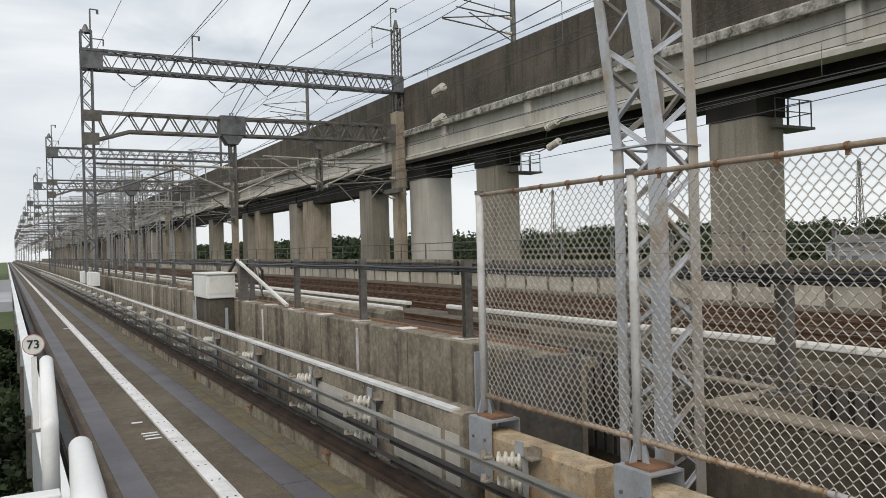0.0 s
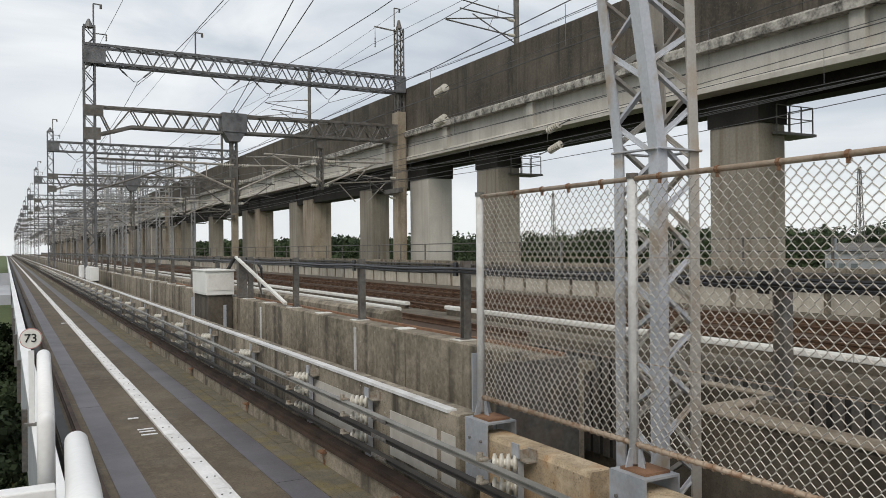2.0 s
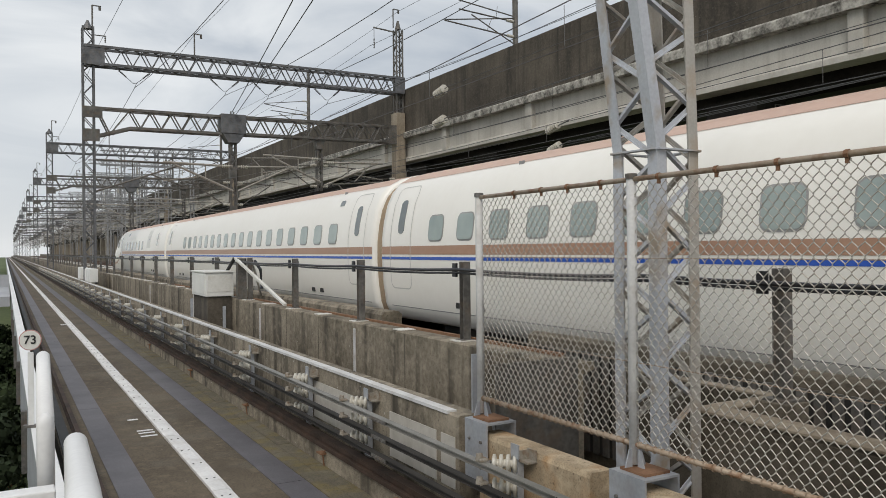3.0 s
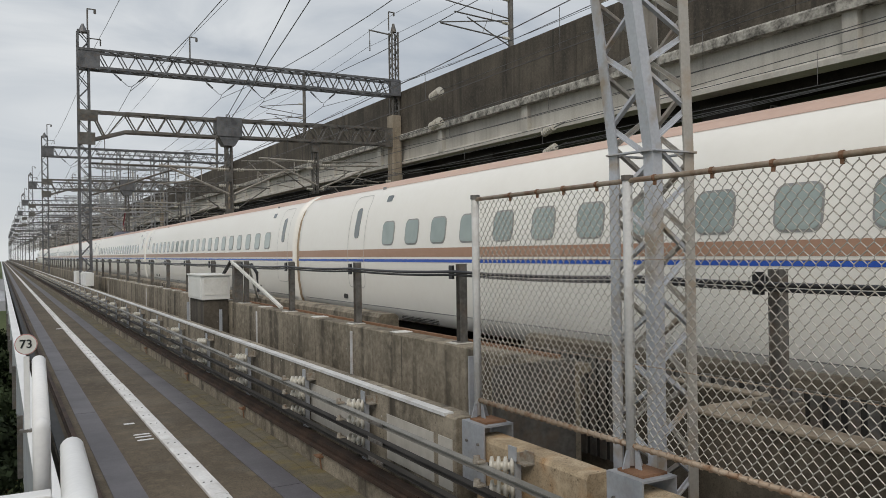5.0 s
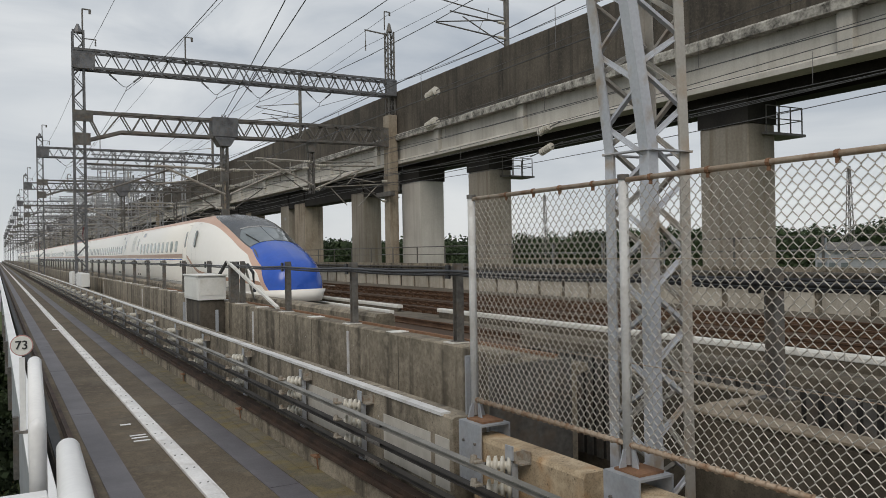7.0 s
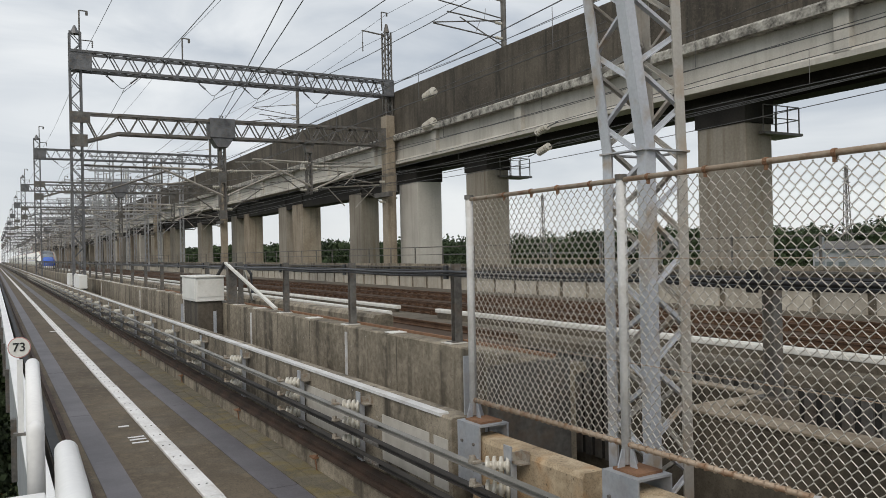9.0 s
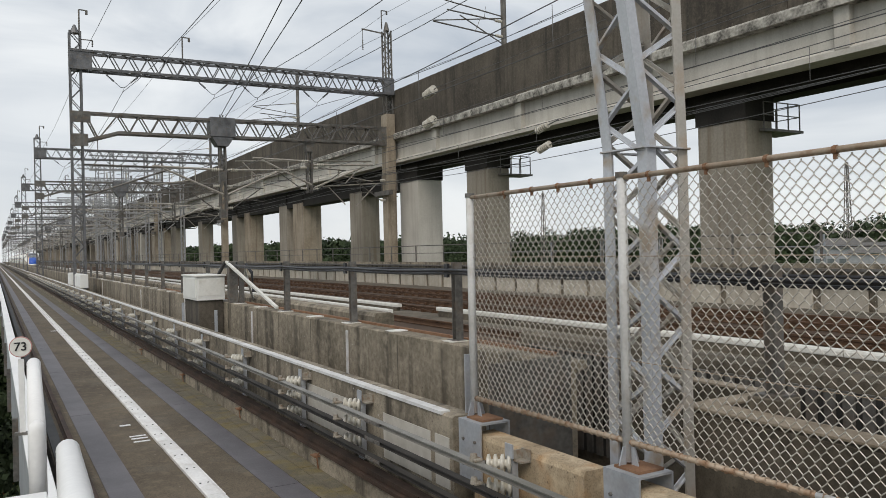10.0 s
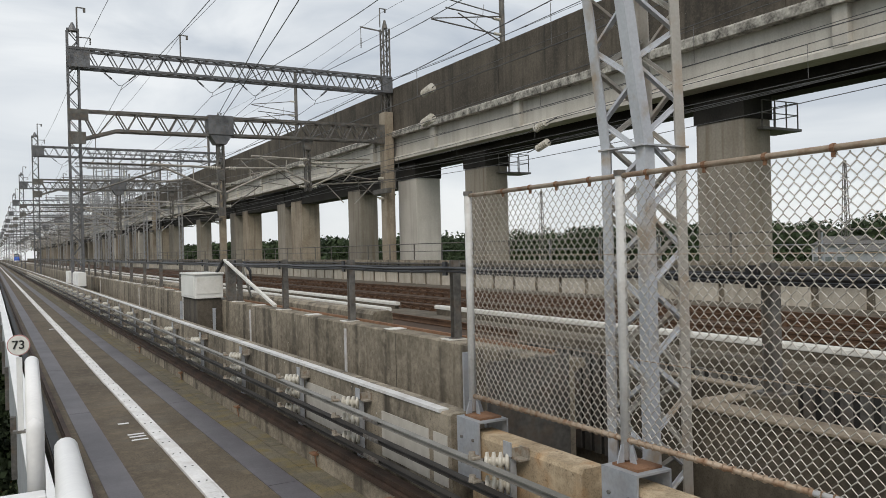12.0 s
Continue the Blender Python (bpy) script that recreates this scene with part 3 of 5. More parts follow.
def pane_mesh(w, h, z, r, side=-1, proud=0.008):
    """A rounded pane that follows the flank's curve, with a little depth."""
    bm = B()
    n = 10
    rows = []
    for k in range(n + 1):
        q = h / 2 * math.sin(math.pi * (k / n - 0.5))
        e = max(0.0, abs(q) - (h / 2 - r))
        half = w / 2 - r + math.sqrt(max(0.0, r * r - e * e))
        hw = half_width(z + q)
        rows.append([bm.verts.new((side * (hw + d), p, z + q)) for d, p in ((-0.03, -half), (proud, -half), (proud, half), (-0.03, half))])
    for a, b in zip(rows, rows[1:]):
        for i in range(3):
            bm.faces.new((a[i], a[i + 1], b[i + 1], b[i]))
    return bm


WIN_Z = 2.08
shared = {}
SIDES = (-1, 1)


def piece(key, name, make, mat, parent, y, label=""):
    if key in shared:
        ob = again(name, shared[key], parent, 0, y, 0)
    else:
        ob = part(name, make(), mat, parent)
        ob.matrix_basis = pose(0, y, 0)
        shared[key] = ob.data
    if label:
        ob["label"] = label
    return ob


def window(car, y, side, w=0.51, h=0.44):
    key = "win%d" % side
    f = piece(key + "_frame", "window", lambda: pane_mesh(w + 0.05, h + 0.05, WIN_Z, 0.125, side, 0.007), gasket, car, y)
    if key + "_pane" in shared:
        p = again("pane", shared[key + "_pane"], f, 0, 0, 0)
    else:
        p = part("pane", pane_mesh(w, h, WIN_Z, 0.10, side, 0.012), train_glass, f)
        shared[key + "_pane"] = p.data


def outline(w, z0, z1, r, t, side):
    """The rounded groove of a door."""
    bm = B()
    h, zc = z1 - z0, (z0 + z1) / 2
    pts = []
    for cx, cz, a0 in ((w / 2 - r, h / 2 - r, 0), (-w / 2 + r, h / 2 - r, 90), (-w / 2 + r, -h / 2 + r, 180), (w / 2 - r, -h / 2 + r, 270)):
        for k in range(5):
            a = radians(a0 + 22.5 * k)
            pts.append((cx, cz, math.cos(a), math.sin(a)))
    # straight flanks get points in between so that the groove follows the body's curve
    full = []
    for i, (cx, cz, ca, sa) in enumerate(pts):
        full.append((cx + r * ca, cz + r * sa, cx + (r - t) * ca, cz + (r - t) * sa))
        nx = pts[(i + 1) % len(pts)]
        a, b = full[-1], (nx[0] + r * nx[2], nx[1] + r * nx[3], nx[0] + (r - t) * nx[2], nx[1] + (r - t) * nx[3])
        if abs(a[1] - b[1]) > 0.5:
            for k in range(1, 8):
                f = k / 8
                full.append(tuple(a[j] + (b[j] - a[j]) * f for j in range(4)))
    o = [bm.verts.new((side * (half_width(zc + p[1]) + 0.006), p[0], zc + p[1])) for p in full]
    n = [bm.verts.new((side * (half_width(zc + p[3]) + 0.006), p[2], zc + p[3])) for p in full]
    for i in range(len(full)):
        j = (i + 1) % len(full)
        bm.faces.new((o[i], o[j], n[j], n[i]))
    return bm


def door(car, y, w=1.02, pane=0.32):
    for side in SIDES:
        key = "door%d_%d" % (side, int(100 * w))
        d = piece(key, "door", lambda: outline(w, 0.92, 2.95, 0.16, 0.022, side), groove_mat, car, y, "plug door with a narrow tall window")
        if key + "_pane" in shared:
            again("door_window", shared[key + "_pane"], d, 0, 0, 0)
        else:
            shared[key + "_pane"] = part("door_window", pane_mesh(pane * 0.8, 0.66, 2.34, 0.09, side), door_glass, d).data


def fittings(car, y0, y1, windows):
    """Stripes, windows, doors and small fittings between two stations of a car."""
    for side in SIDES:
        part("copper_stripe", band(1.60, 1.76, y0, y1, 0.005, side), train_copper, car, "copper waist stripe")
        part("blue_stripe", band(1.50, 1.555, y0, y1, 0.005, side), train_blue, car, "thin blue waist stripe")
        for y in windows:
            window(car, y, side)


def bellows(car, y):
    part("bellows", loft([(y - 0.19, ring(0.955, 0.965)), (y - 0.09, ring(0.935, 0.95)), (y, ring(0.955, 0.965)), (y + 0.09, ring(0.935, 0.95)), (y + 0.19, ring(0.955, 0.965))]), rubber_tan, car, "tan inter-car bellows")


def middle_car(panes=20, front_door=23.9, sign_y=2.4):
    car = thing("train_car", 0, 0, 0, "white high-speed train car with copper and blue waist stripes", "train car", "train cars")
    end = ring(0.965, 0.975)
    part("body", loft([(0.17, end), (0.24, ring(0.9995)), (0.4, ring()), (12.5, ring()), (24.6, ring()), (24.76, ring(0.9995)), (24.83, end)]), train_white, car, smooth=True)
    part("roof", roof_band(0.25, 24.75), train_roof, car, "copper-coloured roof")
    bellows(car, 25.0)
    fittings(car, 0.26, 24.74, [2.6 + 1.045 * k for k in range(panes)])
    door(car, 1.15, 0.92)
    door(car, front_door, 0.92)
    small_fittings(car, 0.0, sign_y)
    return car


def roof_band(y0, y1):
    bm = B()
    ridge = [p for p in SECTION if p[1] >= 3.04]
    pts = [(-(x + 0.004), z + 0.004) for x, z in ridge] + [(x + 0.004, z + 0.004) for x, z in ridge[-2::-1]]
    a = [bm.verts.new((x, y0, z)) for x, z in pts]
    b = [bm.verts.new((x, y1, z)) for x, z in pts]
    for i in range(len(pts) - 1):
        bm.faces.new((a[i], a[i + 1], b[i + 1], b[i]))
    return bm


def small_fittings(car, shift=0.0, sign_y=2.4, sign_w=0.26):
    for side in SIDES:
        part("skirt_line", band(0.56, 0.575, 0.5 + shift, 24.5 + shift, 0.006, side, 1), gasket, car, "dark seam above the skirt")
        for y in (2.6 + shift, 20.2 + shift):
            x = side * half_width(3.05)
            part("marker_lamp", box(B(), x - 0.012, x + 0.012, y, y + 0.14, 2.98, 3.09), gasket, car)
        for y in (3.4, 4.0, 20.9, 21.6):
            x = side * half_width(0.72)
            part("step_hole", box(B(), x - 0.010, x + 0.010, y + shift, y + 0.22 + shift, 0.66, 0.76), underside, car)
        for y in (6.2, 17.5):
            bm = B()
            for k in range(7):
                box(bm, side * 1.50 - 0.04, side * 1.50 + 0.04, y + shift, y + 1.5 + shift, 0.35 + 0.03 * k, 0.365 + 0.03 * k)
            part("louvre", bm, underside, car, "dark slatted air intake")
        part("destination_display", pane_mesh(sign_w, 0.13 if sign_w < 0.4 else 0.20, 2.80, 0.03, side), door_glass, car, "dark destination display").matrix_basis = pose(0, sign_y, 0)
    for y in (4.2, 20.8):
        part("bogie_cover", box(B(), -1.2, 1.2, y - 2.2 + shift, y + 2.2 + shift, 0.0, 0.5), underside, car, "dark bogie between its covers")


NOSE = 9.1
END = 26.1
# height of the crest and half width of the nose, by the distance from its tip
NOSE_D = (0.0, 0.03, 0.10, 0.25, 0.6, 1.5, 3.0, 4.0, 5.0, 6.0, 7.5, 9.1)
NOSE_TOP = (0.66, 0.82, 1.03, 1.26, 1.53, 1.88, 2.283, 2.596, 2.927, 3.17, 3.327, 3.353)
NOSE_HALF = (0.10, 0.34, 0.58, 0.80, 1.03, 1.30, 1.51, 1.58, 1.63, 1.66, 1.685, 1.69)
PTS = SECTION[1:]
# the same curves without corners, on a grid that is finer towards the tip
_u = np.linspace(0, 1, 401)
_soft = np.hanning(61) / np.hanning(61).sum()
SMOOTH_D = 9.1 * _u ** 2
SMOOTH_TOP = np.convolve(np.pad(np.interp(SMOOTH_D, NOSE_D, NOSE_TOP), 30, mode="reflect", reflect_type="odd"), _soft, "valid")
SMOOTH_HALF = np.convolve(np.pad(np.interp(SMOOTH_D, NOSE_D, NOSE_HALF), 30, mode="reflect", reflect_type="odd"), _soft, "valid")


def nose_point(s, f, side, proud=0.0):
    """A point of the nose's skin: s from its root, 0, to the tip, 1; f from the foot of the section, 0, to its crown, 1."""
    d = NOSE * (1 - s)
    top, half = float(np.interp(d, SMOOTH_D, SMOOTH_TOP)), float(np.interp(d, SMOOTH_D, SMOOTH_HALF))
    t = min(max(f, 0.0), 1.0) * (len(PTS) - 1)
    i = min(int(t), len(PTS) - 2)
    x = PTS[i][0] + (PTS[i + 1][0] - PTS[i][0]) * (t - i)
    z = PTS[i][1] + (PTS[i + 1][1] - PTS[i][1]) * (t - i)
    g = (z - 0.28) / 3.073
    high, wide = (top - 0.28) / 3.073, half / 1.69
    pinch = 1 - 0.30 * g * g * min(1.0, s * 1.4)
    return Vector((side * (x * wide * pinch + proud), -d + (proud if s > 0.98 else 0), 0.28 + (z - 0.28) * high + proud * g))


def f_at(s, z):
    """The section's parameter at height z on the nose at s."""
    top = float(np.interp(NOSE * (1 - s), SMOOTH_D, SMOOTH_TOP))
    zz = 0.28 + (z - 0.28) / ((top - 0.28) / 3.073)
    return float(np.interp(zz, [q[1] for q in PTS], [i / (len(PTS) - 1) for i in range(len(PTS))]))


def trim_low(s):
    """Lower edge of the copper border, as a section parameter."""
    return float(np.interp(s, (0, 0.12, 0.35, 0.56, 0.75, 0.88, 0.95, 1.0), (0.75, 0.735, 0.70, 0.66, 0.60, 0.42, 0.17, 0.17)))


def trim_high(s):
    """Upper edge of the copper border, where the canopy, the glass and the bonnet begin."""
    return float(np.interp(s, (0, 0.06, 0.12, 0.35, 0.56, 0.75, 0.88, 0.95, 1.0), (0.995, 0.96, 0.88, 0.775, 0.735, 0.69, 0.55, 0.24, 0.178)))


def low_z(s):
    return float(np.interp(s, (0, 0.05, 0.10, 0.16, 0.24, 0.5, 0.88, 1.0), (1.66, 1.52, 1.34, 1.16, 1.02, 0.88, 0.77, 0.66)))


def skin(s0, s1, low, high, proud=0.0, n=48, m=6, sides=SIDES):
    """Both sides of the nose's skin between two stations and between two edges, each a function of s."""
    bm = B()
    for side in sides:
        rows = []
        for k in range(n + 1):
            u = k / n
            s = s0 + (s1 - s0) * (1 - (1 - u) ** 1.7 if s1 > 0.9 else u)
            a, b = low(s), high(s)
            rows.append([bm.verts.new(nose_point(s, a + (b - a) * i / m, side, proud)) for i in range(m + 1)])
        for p, q in zip(rows, rows[1:]):
            for i in range(m):
                bm.faces.new((p[i], p[i + 1], q[i + 1], q[i]))
    return bm


def end_car(tail):
    """The end car; local y grows towards its nose, whose tip is the origin."""
    car = thing("train_end_car", 0, 0, 0, "white end car with long pointed nose and blue bonnet", "train car", "train cars")
    part("body", loft([(-END + 0.17, ring(0.965, 0.975)), (-END + 0.24, ring(0.9995)), (-END + 0.55, ring()), (-16, ring()), (-NOSE, ring())]), train_white, car, smooth=True)
    part("roof", roof_band(-END + 0.25, -NOSE), train_roof, car, "copper-coloured roof")
    panes = [-END + 5.25 + 1.06 * k for k in range(10)] if tail else [-11.94 - 1.33 * k for k in range(6)]
    fittings(car, -END + 0.26, -NOSE - 0.8, panes)
    door(car, -END + (4.0 if tail else 2.55), 0.92)
    door(car, -NOSE - 0.35, 0.86)
    door(car, -7.75, 0.70, 0.26)
    fade = lambda s: min(1.0, max(0.03, (0.97 - s) / 0.06))
    low_b = lambda s: min(f_at(s, low_z(s) + 0.06 * fade(s)), trim_low(s) - 0.004)
    low_a = lambda s: min(f_at(s, low_z(s) - 0.06 * fade(s)), low_b(s) - 0.004)
    zero, one = (lambda s: 0.0), (lambda s: 1.0)
    part("lower_nose", skin(0, 0.9995, zero, low_a), train_white, car, "", True)
    part("nose_band", skin(0, 0.9995, low_a, low_b, 0.0, m=2), train_copper, car, "copper band sweeping low along the nose", True)
    part("nose_flank", skin(0, 0.9995, low_b, trim_low, 0.0, m=10), train_white, car, "", True)
    part("nose_trim", skin(0, 0.9995, trim_low, trim_high, 0.0, m=3), train_roof, car, "copper border round canopy and bonnet", True)
    part("cab_roof", skin(0, 0.72, trim_high, one, 0.0, m=8), canopy_mat, car, "glossy dark slate cab canopy", True)
    part("bonnet", skin(0.72, 0.9995, trim_high, one, 0.0, n=80, m=10), train_blue, car, "deep blue bonnet", True)
    part("windscreen", skin(0.52, 0.72, lambda s: trim_high(s) + 0.02 + 0.10 * max(0.0, (0.60 - s) / 0.08), one, 0.012, n=40, m=8), cab_glass, car, "wraparound cab windscreen", True)
    part("windscreen_bar", skin(0.515, 0.53, lambda s: trim_high(s) + 0.10, one, 0.018, n=2, m=8), gasket, car)
    for x in (-0.42, 0.42):
        f = 0.86
        part("wiper", tube(B(), (nose_point(0.715, f, 1 if x > 0 else -1, 0.03), nose_point(0.60, f - 0.02, 1 if x > 0 else -1, 0.03)), 0.018, 5), underside, car, "black windscreen wiper")
    lamp = lambda s: 0.022 * math.sin(math.pi * (s - 0.74) / 0.10)
    for side in SIDES:
        part("headlamp", skin(0.74, 0.84, lambda s: trim_high(s) + 0.03 - lamp(s) * 0.4, lambda s: trim_high(s) + 0.03 + lamp(s), 0.012, 12, 2, (side,)), canopy_mat, car, "dark glazed headlamp", True)
    bm = B()
    tip = [nose_point(0.9995, i / 12, 1) for i in range(13)] + [nose_point(0.9995, i / 12, -1) for i in range(11, -1, -1)]
    bm.faces.new([bm.verts.new(q) for q in tip])
    part("nose_tip", bm, train_blue, car)
    sk = [(-3.2, ((-1.30, 0.14), (1.30, 0.14), (1.36, 0.42), (-1.36, 0.42))), (-1.4, ((-1.14, 0.13), (1.14, 0.13), (1.26, 0.46), (-1.26, 0.46))),
          (-0.5, ((-0.90, 0.13), (0.90, 0.13), (1.04, 0.52), (-1.04, 0.52))), (-0.1, ((-0.62, 0.14), (0.62, 0.14), (0.76, 0.54), (-0.76, 0.54))),
          (0.05, ((-0.40, 0.17), (0.40, 0.17), (0.50, 0.54), (-0.50, 0.54)))]
    part("nose_skirt", loft(sk), train_white, car, "white snow plough skirt", True)
    small_fittings(car, -END + 0.55, -END + 5.5 if tail else -12.2, 0.66 if tail else 0.4)
    if tail:
        bellows(car, -END)
    emblem(car, -END + (2.4 if tail else 5.35), 1 if tail else -1)
    return car


def emblem(car, y, side):
    """A plain pale panel with a blue slanting stroke."""
    e = part("emblem", pane_mesh(1.15, 1.0, 2.42, 0.12, side, 0.004), emblem_grey, car, "pale grey emblem panel with a blue stroke")
    e.matrix_basis = pose(0, y, 0)
    bm = B()
    pts = [(-0.10, 2.36), (-0.46, 2.72), (-0.40, 2.60), (0.10, 2.30)]
    bm.faces.new([bm.verts.new((side * (half_width(z) + 0.010), p * side * -1, z)) for p, z in pts])
    part("stroke", bm, train_blue, e, "blue stroke")


def pantograph(car, y, lean):
    """A single-arm pantograph, folded up to the wire, between two low dark shrouds."""
    p = part("pantograph", tube(B(), ((0, y, 3.35), (0, y + 0.9 * lean, 4.25), (0, y - 0.1 * lean, 5.0)), 0.05, 6), panto_red, car, "dark red single-arm pantograph")
    part("contact_head", tube(B(), ((-0.95, y - 0.1 * lean, 4.92), (-0.6, y - 0.1 * lean, 5.05), (0.6, y - 0.1 * lean, 5.05), (0.95, y - 0.1 * lean, 4.92)), 0.035, 6), gasket, p)
    for x in (-0.45, 0.45):
        part("post_insulator", insulator_early((x, y, 3.3), (x, y, 3.65)), gasket, p)
    part("roof_fairing", loft([(y - 3.2, ((-1.0, 3.20), (1.0, 3.20), (0.8, 3.24), (-0.8, 3.24))), (y - 2.3, ((-1.05, 3.18), (1.05, 3.18), (0.85, 3.52), (-0.85, 3.52))), (y - 1.0, ((-1.05, 3.18), (1.05, 3.18), (0.85, 3.52), (-0.85, 3.52))), (y - 0.6, ((-1.0, 3.20), (1.0, 3.20), (0.8, 3.30), (-0.8, 3.30)))]), fairing_mat, car, "dark slate roof fairing")


def insulator_early(a, b):
    a, b = Vector(a), Vector(b)
    pts, rs = [], []
    for i in range(5):
        for f, g in ((0.05, 0.5), (0.4, 1.0), (0.75, 0.5)):
            pts.append(a + (b - a) * ((i + f) / 5))
            rs.append(0.08 * g)
    return tube(B(), pts, rs, 8)


panto_red = material("dark_red_paint", (0.16, 0.02, 0.03), (0.24, 0.03, 0.045), 0.5, bump=0.0)
fairing_mat = material("slate_fairing", (0.05, 0.05, 0.075), (0.09, 0.09, 0.12), 0.5, bump=0.0)
emblem_grey = material("emblem_grey", (0.64, 0.635, 0.60), (0.69, 0.685, 0.65), 0.4, bump=0.0)
cars = []
front_car = end_car(False)
cars.append((front_car, 0.0, 0))
second = middle_car(18)
cars.append((second, -END - 25.0, 0))
plain_car = middle_car()
panto_car = middle_car()
set_back_car = middle_car(17, 20.95, 19.6)
pantograph(panto_car, 20.7, 1)
for k in range(2, 11):
    src = panto_car if k in (5, 9) else set_back_car if k == 7 else plain_car
    fresh = k in (2, 5, 7)
    cars.append((src if fresh else copy_thing(src, pose(0, 0, 0)), -END - 25.0 * k, 0))
tail_car = end_car(True)
cars.append((tail_car, -END * 2 - 250.0 + 0.3, 180))


def motions():
    for car, offset, turn in cars:
        walk(car, [(t, pose(XT, FRONT + SPEED * t + offset, 0, 0, 0, turn)) for t in (0, 1, 2, 3, 4, 5, 6, 7, 8, 9, 10, 11, 12)])

# ---- overhead line: lattice masts, gantries, wires ----


def lattice(bm, p, q, u, v, w, h, step, chord=0.07, brace=0.045):
    """A four-chord lattice box girder from p to q; u, v: the directions of its width and height."""
    p, q, u, v = Vector(p), Vector(q), Vector(u), Vector(v)
    cs = [u * (a * w / 2) + v * (b * h / 2) for a, b in ((-1, -1), (1, -1), (1, 1), (-1, 1))]
    for c in cs:
        bar(bm, p + c, q + c, chord)
    length = (q - p).length
    k = max(2, int(length / step))
    for f in range(4):
        a, b = cs[f], cs[(f + 1) % 4]
        for i in range(k):
            s, e = p + (q - p) * (i / k), p + (q - p) * ((i + 1) / k)
            if (i + f // 2) % 2:
                bar(bm, s + a, e + b, brace, brace * 0.6)
            else:
                bar(bm, s + b, e + a, brace, brace * 0.6)
    return bm


def insulator(bm, p, q, r, discs):
    """A ribbed insulator from p to q."""
    p, q = Vector(p), Vector(q)
    pts, rs = [], []
    for i in range(discs):
        for f, g in ((0.05, 0.45), (0.2, 1.0), (0.6, 0.95), (0.75, 0.45)):
            pts.append(p + (q - p) * ((i + f) / discs))
            rs.append(r * g)
    return tube(bm, pts, rs, 10)


GX = 4.25
UX, UY, UZ = (1, 0, 0), (0, 1, 0), (0, 0, 1)


def cantilever(th, x, side, z):
    """Hinged cantilever of tubes with its insulators, fixed on a drop post at x."""
    r = 2.6 * side
    bm = B()
    tube(bm, ((x + 0.6 * side, 0, z + 1.35), (x + r, 0, z + 1.25)), 0.035, 6)
    tube(bm, ((x + 0.6 * side, 0, z), (x + r * 0.92, 0, z + 1.25)), 0.035, 6)
    tube(bm, ((x + r * 0.45, 0, z + 0.55), (x + r, 0, z + 0.42)), 0.025, 6)
    tube(bm, ((x + r * 0.8, 0, z + 0.47), (x + r * 0.8, 0, z + 1.25)), 0.015, 5)
    part("cantilever", bm, galv_old, th, "grey tubular cantilever")
    part("insulator", insulator(B(), (x + 0.18 * side, 0, z + 1.36), (x + 0.62 * side, 0, z + 1.35), 0.10, 4), porcelain, th, "cream ribbed insulator")
    part("insulator", insulator(B(), (x + 0.18 * side, 0, z - 0.02), (x + 0.62 * side, 0, z + 0.0), 0.10, 4), porcelain, th)


